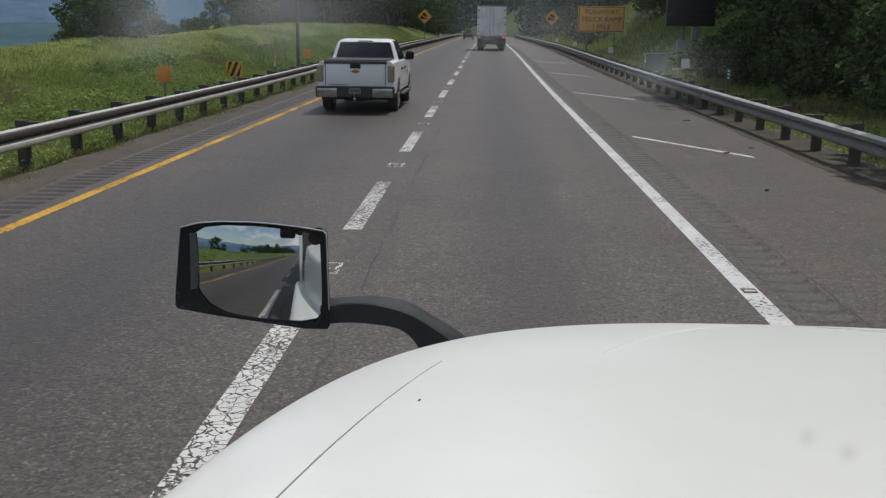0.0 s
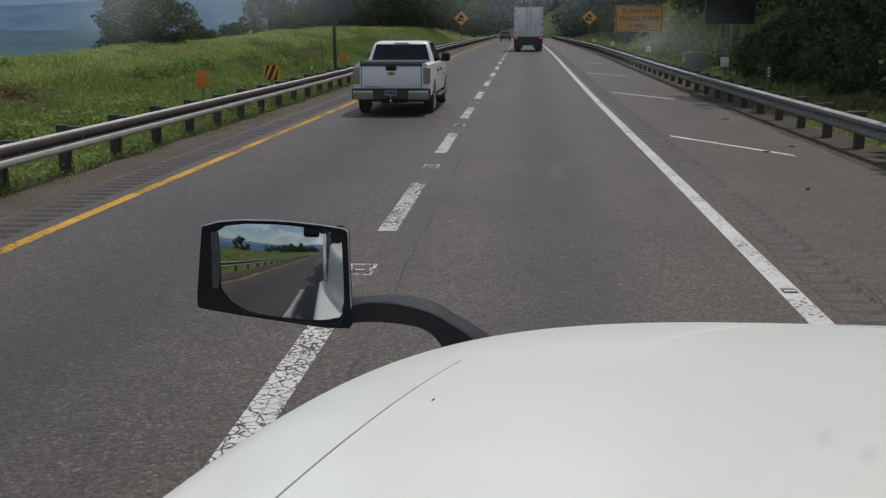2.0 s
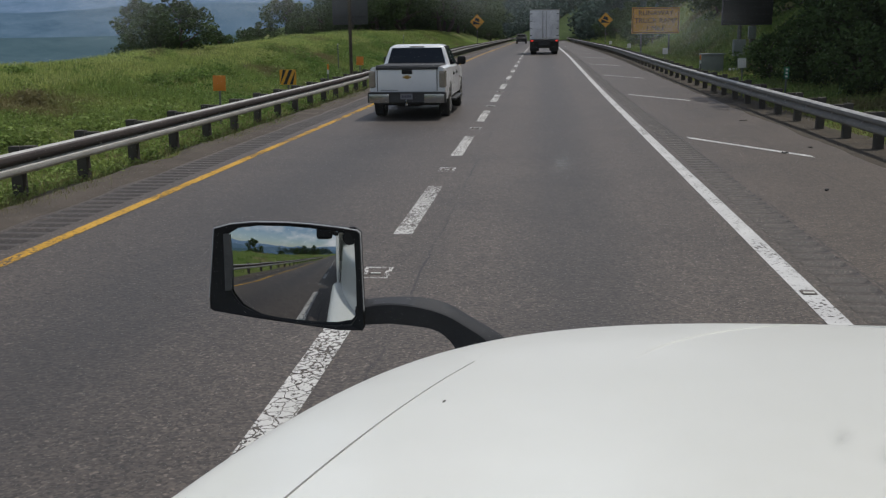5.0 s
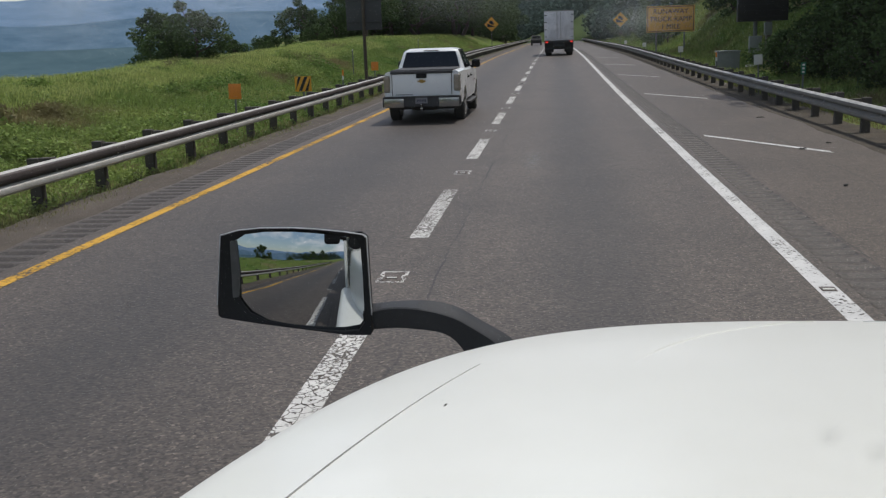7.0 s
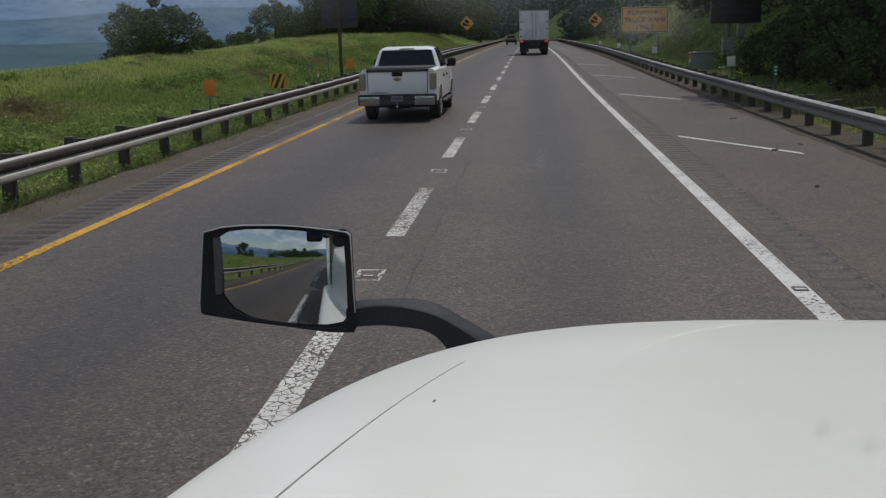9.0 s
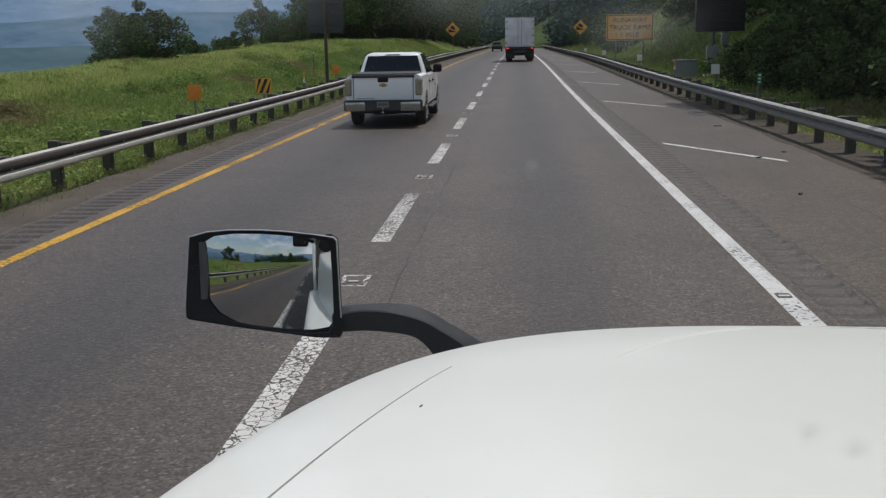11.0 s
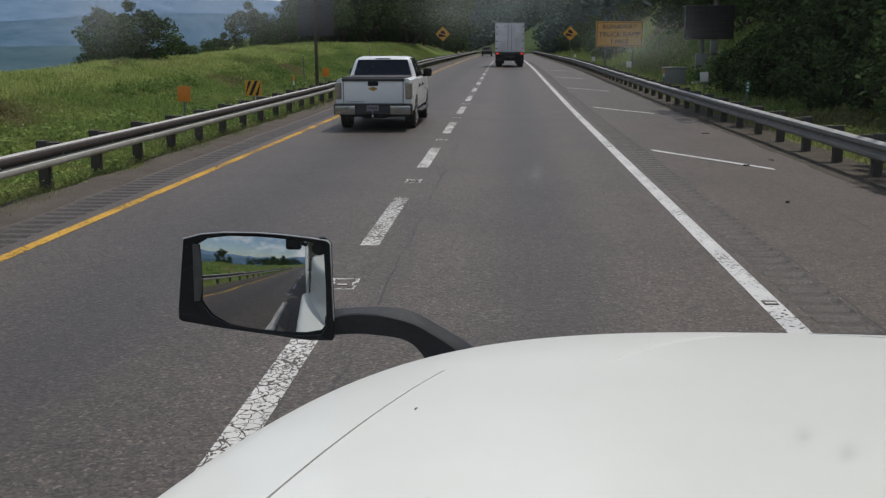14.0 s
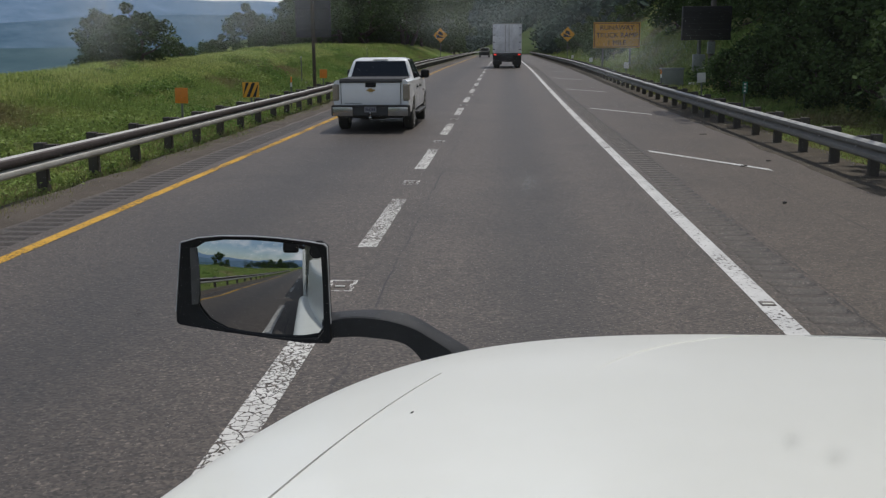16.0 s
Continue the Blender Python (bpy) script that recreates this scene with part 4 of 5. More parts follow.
        for y in (2.12, 3.02, 4.16):
            edge = []
            for k in range(9):
                z = 0.56 + 0.69 * k / 8
                x = 1.0 - 0.035 * ((z - 0.88) / 0.45) ** 2
                edge.append([(s * (x - 0.01), y - 0.004, z), (s * (x + 0.002), y - 0.004, z), (s * (x + 0.002), y + 0.004, z), (s * (x - 0.01), y + 0.004, z)])
            part("door_gap", loft(edge), SEAM, t)
        for y in (2.30, 3.20):
            h = part("door_handle", box(s * 1.01, y, 1.08, 0.045, 0.22, 0.035, 0.012), PLASTIC, t, "black door handle")
            part("handle_cup", rod((s * 0.985, y, 1.085), (s * 1.0, y, 1.085), 0.06, n=16), GASKET, h)
        m = part("side_mirror", box(s * 1.085, 3.96, 1.39, 0.25, 0.19, 0.25, 0.09, 5), PLASTIC, t, "black side mirror")
        part("mirror_foot", rod((s * 0.92, 4.0, 1.29), (s * 1.06, 3.98, 1.31), 0.04), PLASTIC, m)
        part("running_board", box(s * 0.99, 3.05, 0.40, 0.20, 2.35, 0.06, 0.02), VINYL, t, "black running board")
        part("tail_lamp", box(s * 0.905, 0.22, 1.02, 0.17, 0.31, 0.43, 0.05, 4), LAMP_SMOKE, t, "smoked tail lamp")
        for z in (1.15, 1.07, 0.99, 0.89):
            part("lens_segment", box(s * 0.900, 0.064, z, 0.085, 0.012, 0.05, 0.004), LAMP_PALE, t, "pale clear lens segment")
        part("tailgate_gap", box(s * 0.768, 0.092, 1.0, 0.010, 0.03, 0.56), GASKET, t)
        part("side_badge", box(s * 1.002, 4.28, 0.92, 0.008, 0.30, 0.035), LAMP_RED, t, "small red side badge")
        part("bumper_end", box(s * 0.71, -0.085, 0.545, 0.52, 0.03, 0.23, 0.014, 3), CHROME, t, "chrome bumper plate")
        part("mud_flap", box(s * 0.86, 0.62, 0.45, 0.22, 0.02, 0.20, 0.005), RUBBER, t)
    part("bumper", box(0, 0.03, 0.565, 2.02, 0.22, 0.28, 0.05, 3), VINYL, t, "black rear bumper")
    part("bumper_step", box(0, -0.06, 0.69, 1.96, 0.12, 0.035, 0.01), VINYL, t, "black step pad")
    part("tailgate", box(0, 0.10, 1.00, 1.52, 0.06, 0.60, 0.02), CAR_WHITE, t, "white tailgate")
    part("tailgate_spoiler", box(0, 0.085, 1.30, 1.60, 0.10, 0.075, 0.02), VINYL, t, "black tailgate top strip")
    part("tailgate_handle", box(0, 0.062, 1.205, 0.27, 0.02, 0.11, 0.02), PLASTIC, t, "black tailgate handle")
    badge = [(-0.11, -0.02), (-0.045, -0.02), (-0.045, -0.045), (0.055, -0.045), (0.055, -0.02), (0.11, -0.02), (0.10, 0.02), (0.045, 0.02),
             (0.045, 0.045), (-0.055, 0.045), (-0.055, 0.02), (-0.10, 0.02)]
    part("badge", extrude_outline(badge, 0.012), GOLD, t, "plain gold badge", at=pose(0, 0.064, 1.075))
    letters = bmesh.new()
    for k in range(9):
        box(-0.66 + 0.05 * k, 0.066, 0.745, 0.032, 0.006, 0.022, bm=letters)
    part("name_bars", letters, GASKET, t)
    plate = part("licence_plate", box(0.0, -0.088, 0.60, 0.31, 0.012, 0.155, 0.004), PLATE, t, "pale licence plate")
    bars = bmesh.new()
    for k in range(6):
        box(-0.105 + 0.042 * k, -0.096, 0.595, 0.024, 0.004, 0.06, bm=bars)
    part("plate_bars", bars, INK, plate)
    ball = rod((0, -0.10, 0.40), (0, -0.10, 0.48), 0.014)
    bmesh.ops.create_icosphere(ball, subdivisions=2, radius=0.03, matrix=Matrix.Translation((0, -0.10, 0.50)))
    box(0, 0.02, 0.39, 0.06, 0.28, 0.05, 0.005, bm=ball)
    part("tow_ball", ball, CHROME, t)
    part("tow_bar", box(0, 0.12, 0.44, 0.9, 0.10, 0.08, 0.02), STEEL_DARK, t)
    part("axle", rod((-0.9, A1, AZ), (0.9, A1, AZ), 0.09), STEEL_DARK, t)
    # Low underbody and spare wheel: unseen, added to block light under the pickup.
    part("underbody", box(0, 2.9, 0.47, 1.62, 5.0, 0.26, 0.02), STEEL_DARK, t)
    part("unseen_spare_wheel", rod((0, 0.62, 0.32), (0, 0.62, 0.52), 0.36, n=28), RUBBER, t, "unseen spare wheel added under the bed to block light")
    part("bed_cover", box(0, 1.06, 1.345, 1.62, 1.84, 0.04, 0.015), VINYL, t, "black vinyl bed cover")
    part("roof_lamp", box(0, 2.215, 1.80, 0.40, 0.03, 0.04, 0.01), LAMP_SMOKE, t, "centre brake lamp")
    tyre, rim = tyre_mesh(0.40, 0.27), rim_mesh(0.275, 0.33, GALV)
    for y in (A1, A2):
        for s in (-1, 1):
            w = part("wheel", tyre, None, t, "black tyre", at=pose(s * 0.86, y, 0.40, 0, 0, 0 if s > 0 else 180))
            part("rim", rim, None, w, "five-spoke alloy rim")
    return t


pickup(pose(-3.38, 24.6, grade(25)))


# ---- box truck ahead ----
def box_truck(at):
    t = thing("box_truck", "grey box truck with double rear doors and dark underside", "truck", at=at)
    part("box_body", box(0, 3.6, 2.52, 2.5, 7.2, 2.5, 0.04), BOX_GREY, t, "scuffed grey aluminium box")
    for s in (-1, 1):
        d = part("rear_door", box(s * 0.61, -0.02, 2.52, 1.16, 0.05, 2.34, 0.015), BOX_GREY, t, "grey rear door")
        part("lock_rod", rod((s * 0.16, -0.07, 1.4), (s * 0.16, -0.07, 3.64), 0.02), GALV, d)
        for z in (1.6, 2.2, 2.8, 3.4):
            part("hinge", box(s * 1.13, -0.05, z, 0.2, 0.03, 0.06, 0.008), STEEL_DARK, d)
        part("tail_lamp", box(s * 1.05, -0.06, 1.16, 0.22, 0.05, 0.12, 0.015), LAMP_LIT, t, "lit red tail lamp")
        part("mud_flap", box(s * 0.84, 0.22, 0.70, 0.78, 0.02, 0.80, 0.004), RUBBER, t, "broad black mud flap")
    part("corner_frame", box(0, -0.01, 3.74, 2.52, 0.06, 0.07, 0.01), GALV, t)
    part("sill", box(0, 0.0, 1.17, 2.5, 0.10, 0.22, 0.02), STEEL_DARK, t)
    part("rear_bumper", box(0, 0.0, 0.60, 2.3, 0.10, 0.12, 0.02), STEEL_DARK, t)
    part("chassis", box(0, 3.8, 0.88, 1.0, 8.6, 0.30, 0.02), STEEL_DARK, t)
    part("under_box", box(0, 1.2, 0.85, 2.2, 0.9, 0.4, 0.02), STEEL_DARK, t)
    part("cab", box(0, 8.5, 1.75, 2.3, 2.2, 2.1, 0.15, 3), CAR_WHITE, t, "white cab")
    tyre, rim = tyre_mesh(0.48, 0.52), rim_mesh(0.28, 0.3, GALV)
    for y in (1.4, 7.9):
        for s in (-1, 1):
            w = part("wheel", tyre, None, t, "black tyre", at=pose(s * 0.92, y, 0.48, 0, 0, 0 if s > 0 else 180))
            part("rim", rim, None, w)
    return t


box_truck(pose(0.3, 85, grade(85)))


def far_car(at):
    t = thing("car", "small dark grey car far down the road", "car", at=at)
    prof = [(0.0, 0.35), (0.0, 0.95), (0.15, 1.05), (0.7, 1.62), (2.2, 1.66), (3.0, 1.1), (4.2, 0.95), (4.4, 0.7), (4.4, 0.35)]
    bm = loft([[(x * (0.86 if 1.2 < z else 1.0), y, z) for y, z in prof] for x in (-0.9, 0.9)])
    bmesh.ops.bevel(bm, geom=bm.edges[:], offset=0.06, segments=2, affect="EDGES")
    part("body", bm, STEEL_DARK, t)
    part("rear_window", box(0, 0.34, 1.34, 1.3, 0.03, 0.4, 0.01), BLACK_GLASS, t)
    tyre = tyre_mesh(0.34, 0.22)
    for y in (0.8, 3.5):
        for s in (-1, 1):
            part("wheel", tyre, None, t, at=pose(s * 0.78, y, 0.34))
    return t


far_car(pose(-3.3, 168, grade(168)))


# ---- signs and roadside equipment ----
def letters(text, size, mat, parent, at):
    cu = bpy.data.curves.new("lettering", "FONT")
    cu.body, cu.size, cu.align_x, cu.align_y, cu.extrude = text, size, "CENTER", "CENTER", 0.003
    cu.materials.append(mat)
    ob = new("lettering", cu)
    ob.parent = parent
    ob.matrix_basis = at
    return ob


def ramp_sign(x, y):
    z = ground_z(x, y)
    t = thing("road_sign", "large yellow runaway truck ramp sign on two posts", "road sign", at=Matrix.Translation((x, y, z)))
    lift = 2.95 - z
    panel = part("panel", box(0, 0, lift, 3.6, 0.04, 1.95, 0.015), SIGN_YELLOW, t, "yellow panel with black border")
    rim = bmesh.new()
    for cx, cz, sx, sz in ((0, 0.90, 3.46, 0.05), (0, -0.90, 3.46, 0.05), (-1.72, 0, 0.05, 1.85), (1.72, 0, 0.05, 1.85)):
        box(cx, -0.024, lift + cz, sx, 0.006, sz, bm=rim)
    part("border", rim, SIGN_BLACK, panel)
    for k, line in enumerate(("RUNAWAY", "TRUCK RAMP", "1 MILE")):
        letters(line, 0.52, SIGN_BLACK, panel, pose(0, -0.027, lift + 0.55 - 0.57 * k, 90))
    for s in (-1, 1):
        part("post", box(s * 1.05, 0.08, lift / 2 + 0.1, 0.12, 0.12, lift + 0.5, 0.01), ZINC_POST, t, "steel sign post")
    return t


ramp_sign(8.75, 77)


def hill_sign(x, y):
    """A diamond with the black shape of a lorry on a slope."""
    z = ground_z(x, y)
    t = thing("warning_sign", "yellow diamond warning sign with a truck on a slope", "road sign", "hill warning signs", at=Matrix.Translation((x, y, z)))
    lift = 3.5 - z
    d = part("diamond", extrude_outline([(0, -0.86), (0.86, 0), (0, 0.86), (-0.86, 0)], 0.03), SIGN_YELLOW, t, at=pose(0, 0, lift))
    part("slope_symbol", extrude_outline([(-0.5, -0.32), (0.5, -0.32), (-0.5, 0.12)], 0.006), SIGN_BLACK, d, at=pose(0, -0.02, 0))
    part("truck_symbol", extrude_outline([(-0.3, 0.14), (0.22, -0.08), (0.32, 0.12), (0.2, 0.2), (0.25, 0.3), (-0.18, 0.48)], 0.006), SIGN_BLACK, d, at=pose(0, -0.02, 0))
    part("post", box(0, 0.05, lift / 2, 0.08, 0.06, lift + 0.4, 0.005), ZINC_POST, t, "steel sign post")
    return t


hill_sign(-7.6, 118)
hill_sign(7.6, 118)


def marker_post(x, y, mat, label, top, size, lean=0):
    z = ground_z(x, y)
    t = thing("marker_post", label, "marker", "roadside markers", at=Matrix.Translation((x, y, z)) @ pose(0, 0, 0, 0, lean))
    h = top - z
    part("plate", box(0, 0, h - size / 2, size * 0.86, 0.008, size, 0.002), mat, t)
    part("post", box(0, 0.02, h / 2 - 0.1, 0.045, 0.03, h, 0.004), ZINC_POST, t, "thin steel post")
    return t


for x, y in ((6.65, 33), (6.7, 54), (6.75, 76), (6.8, 98)):
    marker_post(x, y, SIGN_WHITE, "small pale square marker plate on a thin post", 1.25, 0.32, random.uniform(-3, 3))
for x, y in ((-7.6, 22.5), (-7.65, 41)):
    marker_post(x, y, SIGN_ORANGE, "small orange marker plate on a thin post", 1.24, 0.36, random.uniform(-3, 3))


def sign_back(x, y):
    """The unpainted back of a large sign on one timber pole."""
    z = ground_z(x, y)
    t = thing("sign_board", "dark back of a square sign on a timber pole", "road sign", at=Matrix.Translation((x, y, z)))
    part("pole", rod((0, 0, -0.4), (0, 0, 4.3 - z), 0.075, 0.07, 14), BARK, t, "weathered timber pole")
    p = part("board", box(0, 0.10, 3.35 - z, 1.55, 0.03, 1.55, 0.02), SIGN_GREY, t, "dark grey metal board")
    for k in (-0.45, 0.45):
        part("brace", box(0, 0.07, 3.35 - z + k, 1.4, 0.04, 0.06, 0.01), STEEL_DARK, p)
    return t


sign_back(-8.2, 42.0)


def thin_post(x, y):
    z = ground_z(x, y)
    t = thing("delineator_post", "thin dark green steel post in the grass", "post", "thin green posts", at=Matrix.Translation((x, y, z)))
    part("shaft", box(0, 0, 0.55, 0.05, 0.03, 1.4, 0.006), ZINC_POST, t)
    part("cap", box(0, 0, 1.27, 0.06, 0.04, 0.05, 0.006), SIGN_WHITE, t)
    return t


thin_post(-9.6, 46)
thin_post(-9.8, 70)


def mile_marker(x, y):
    """A small green plate with pale bars for its figures."""
    z = ground_z(x, y)
    t = thing("mile_marker", "small green marker plate with pale figures on a thin post", "marker", at=Matrix.Translation((x, y, z)))
    h = 1.15 - z
    p = part("plate", box(0, 0, h - 0.16, 0.14, 0.008, 0.32, 0.002), SIGN_GREEN, t, "green plate")
    for k in range(3):
        part("figure_bar", box(0, -0.007, h - 0.065 - 0.095 * k, 0.06, 0.004, 0.05), SIGN_WHITE, p)
    part("post", box(0, 0.02, h / 2 - 0.1, 0.045, 0.03, h, 0.004), ZINC_POST, t, "thin steel post")
    return t


mile_marker(6.7, 27.5)


def stake(x, y):
    """A round reflector stake with an orange cap."""
    z = ground_z(x, y)
    t = thing("reflector_stake", "slim dark reflector stake with an orange and white cap", "post", "reflector stakes", at=Matrix.Translation((x, y, z)) @ pose(0, 0, 0, 0, random.uniform(-4, 4)))
    h = 1.15 - z
    part("shaft", rod((0, 0, -0.3), (0, 0, h - 0.35), 0.028, n=10), ZINC_POST, t)
    part("band", rod((0, 0, h - 0.35), (0, 0, h - 0.2), 0.034, n=12), SIGN_WHITE, t, "white band")
    part("cap", rod((0, 0, h - 0.2), (0, 0, h), 0.034, 0.028, n=12), SIGN_ORANGE, t, "orange cap")
    return t


stake(-7.5, 34)
stake(6.75, 42)


def debris(x, y, long, turn):
    """A strip of torn tyre tread lying on the shoulder."""
    t = thing("tyre_scrap", "curled black scrap of tyre tread on the shoulder", "debris", "tyre scraps", at=pose(x, y, grade(y) + 0.001, 0, 0, turn))
    rings = []
    for k in range(9):
        f = k / 8
        u, w = long * (f - 0.5), 0.022 * (0.5 + math.sin(math.pi * f) * (0.7 + 0.3 * math.sin(9 * f)))
        lift = 0.012 * math.sin(math.pi * f * 2) ** 2
        rings.append([(u, -w, lift), (u, w, lift), (u, w * 0.9, lift + 0.012), (u, -w * 0.9, lift + 0.012)])
    part("tread", loft(rings), RUBBER, t)
    return t


for x, y, size, turn in ((4.35, 17.6, 0.13, 12), (5.0, 18.4, 0.09, -30), (4.9, 24.0, 0.18, 8), (3.9, 13.4, 0.07, 50)):
    debris(x, y, size, turn)


def cabinet(x, y):
    z = ground_z(x, y)
    t = thing("control_cabinet", "grey-green metal control cabinet behind the guardrail", "cabinet", at=Matrix.Translation((x, y, z)))
    h = 1.10 - z
    part("body", box(0, 0, h / 2 - 0.1, 1.0, 0.6, h + 0.1, 0.02), CABINET, t)
    part("roof", box(0, 0, h - 0.02, 1.08, 0.7, 0.06, 0.02), CABINET, t, "overhanging metal lid")
    part("door", box(0.0, -0.305, h / 2 - 0.05, 0.86, 0.02, h - 0.2, 0.006), CABINET, t)
    return t


cabinet(7.9, 46.5)


def message_board(x, y):
    z = ground_z(x, y)
    t = thing("message_board", "dark electronic message board on a steel pole", "road sign", at=Matrix.Translation((x, y, z)))
    part("pole", rod((0, 0, -0.4), (0, 0, 2.6 - z), 0.10, 0.09, 16), ZINC_POST, t, "round steel pole")
    b = part("board", box(0.27, -0.1, 3.15 - z, 2.25, 0.35, 1.55, 0.03), SIGN_BLACK, t, "black display board")
    for k in range(-2, 3):
        part("louvre", box(0.27, -0.29, 3.15 - z + k * 0.28, 2.1, 0.03, 0.02), STEEL_DARK, b)
    part("meter_box", box(-0.02, -0.16, 1.35 - z, 0.55, 0.3, 0.75, 0.02), CABINET, t, "grey equipment box")
    part("footing", box(0, 0, 0.02, 0.7, 0.6, 0.3, 0.03), SIGN_WHITE, t, "concrete footing")
    return t


message_board(9.2, 47)


def striped_marker(x, y):
    """A board with slanting black and yellow bars, as stands at the end of a rail."""
    z = ground_z(x, y)
    t = thing("hazard_marker", "yellow and black striped hazard board on a short post", "marker", at=Matrix.Translation((x, y, z)))
    h = 1.12 - z
    b = part("board", box(0, 0, h - 0.23, 0.52, 0.012, 0.46, 0.004), SIGN_YELLOW, t)
    for k in range(-2, 3):
        a = 0.20 * k
        pts = [(max(-0.25, min(0.25, u)), v) for u, v in ((a - 0.15, -0.22), (a - 0.05, -0.22), (a + 0.15, 0.22), (a + 0.05, 0.22))]
        part("stripe", extrude_outline(pts, 0.004), SIGN_BLACK, b, at=pose(0, -0.009, h - 0.23))
    part("post", box(0, 0.03, h / 2 - 0.15, 0.06, 0.05, h, 0.006), ZINC_POST, t, "steel post")
    return t


striped_marker(-7.75, 29.5)


def utility_pole(x, y):
    z = ground_z(x, y)
    t = thing("utility_pole", "tall weathered grey utility pole on the slope", "pole", at=Matrix.Translation((x, y, z)))
    part("shaft", rod((0, 0, -0.5), (0.05, 0, 9.5), 0.15, 0.11, 16), POLE_GREY, t)
    part("meter_box", box(-0.05, -0.2, 1.2, 0.36, 0.2, 0.6, 0.02), CABINET, t, "grey metal meter box")
    return t


utility_pole(10.4, 50)


# ---- trees ----
def leaf_cloud(centres, per, leaf, flat, rng):
    """Many small leaves round each centre, as one mesh: centres are (x, y, z, radius)."""
    c = np.repeat(np.array(centres), per, axis=0)
    n = len(c)
    d = rng.normal(size=(n, 3))
    d /= np.linalg.norm(d, axis=1)[:, None]
    d *= (rng.random(n) ** 0.45)[:, None]
    p = c[:, :3] + d * c[:, 3:4] * np.array((1, 1, flat))
    u = rng.normal(size=(n, 3))
    u[:, 2] *= 0.55
    u /= np.linalg.norm(u, axis=1)[:, None]
    w = rng.normal(size=(n, 3))
    w -= u * (u * w).sum(1)[:, None]
    w /= np.linalg.norm(w, axis=1)[:, None]
    s = leaf * (0.6 + 0.8 * rng.random((n, 1)))
    quad = np.stack((p - u * s, p + w * s * 0.55, p + u * s, p - w * s * 0.55), 1).reshape(-1, 3)
    me = bpy.data.meshes.new("crown")
    me.vertices.add(4 * n)
    me.vertices.foreach_set("co", quad.astype(np.float32).ravel())
    me.loops.add(4 * n)
    me.loops.foreach_set("vertex_index", np.arange(4 * n, dtype=np.int32))
    me.polygons.add(n)
    me.polygons.foreach_set("loop_start", np.arange(0, 4 * n, 4, dtype=np.int32))
    me.update(calc_edges=True)
    return me


def limb(bm, a, b, r1, r2, rng, bends=4):
    pts = [Vector(a).lerp(Vector(b), k / bends) for k in range(bends + 1)]
    for k in range(1, bends):
        pts[k] += Vector(rng.normal(size=3)) * (Vector(b) - Vector(a)).length * 0.035
    rings = []
    for k, p in enumerate(pts):
        r = r1 + (r2 - r1) * k / bends
        q = (Vector(b) - Vector(a)).to_track_quat("Z", "Y")
        rings.append([p + q @ Vector((r * math.cos(2 * math.pi * i / 7), r * math.sin(2 * math.pi * i / 7), 0)) for i in range(7)])
    loft(rings, bm=bm)
    return pts


def tree_kind(seed, height, spread, base, clumps, per, leaf, mat=None):
    """A broad-leaved tree: bent trunk, limbs, and leaf clumps at the ends of the limbs."""
    rng = np.random.default_rng(seed)
    t = thing("tree", "green broad-leaved tree with an uneven full crown", "tree", "roadside trees")
    bm = bmesh.new()
    trunk = limb(bm, (0, 0, -0.4), (rng.normal() * 0.4, rng.normal() * 0.4, height * 0.8), height * 0.02 + 0.05, 0.05, rng, 6)
    centres = []
    for k in range(clumps):
        f = (k + 0.5) / clumps
        z = base + (height - base) * f
        belly = math.sin(math.pi * min(1, 0.16 + 0.84 * f) ** 0.85) ** 0.7
        a = k * 2.4 + rng.normal() * 0.5
        reach = spread * belly * (0.45 + 0.6 * rng.random())
        r = spread * (0.20 + 0.20 * rng.random()) * (0.6 + 0.5 * belly)
        c = Vector((reach * math.cos(a), reach * math.sin(a), z + rng.normal() * 0.3))
        centres.append((*c, r))
        if k % 3 == 0:
            root = trunk[min(5, 1 + int(f * 4))]
            limb(bm, root, c, 0.05 + height * 0.004, 0.015, rng, 3)
    part("trunk", bm, BARK, t, "brown branching trunk")
    me = leaf_cloud(centres, per, leaf, 0.8, rng)
    me.materials.append(mat or LEAF)
    part("crown", me, None, t, "dense green leaves")
    return t


KINDS = [tree_kind(11, 11.0, 4.2, 1.6, 46, 190, 0.17), tree_kind(12, 13.5, 4.6, 2.2, 50, 190, 0.18), tree_kind(13, 9.0, 3.6, 1.0, 42, 170, 0.16),
         tree_kind(14, 15.0, 4.4, 3.0, 50, 180, 0.19)]
BUSH = tree_kind(15, 3.0, 2.1, 0.2, 26, 170, 0.11)
tagged(BUSH, "low rounded green bush", "bush", "roadside bushes")
USED = set()


def plant(kind, x, y, scale=1.0, sink=0.1):
    m = Matrix.Translation((x, y, ground_z(x, y) - sink)) @ Matrix.Rotation(random.uniform(0, 6.28), 4, "Z")
    if kind not in USED:
        USED.add(kind)
        kind.scale = (scale,) * 3
        kind.matrix_basis = m @ Matrix.Scale(scale, 4)
        return kind
    ob = copy_thing(kind, m)
    ob.scale = (scale, scale, scale * random.uniform(0.9, 1.12))
    return ob


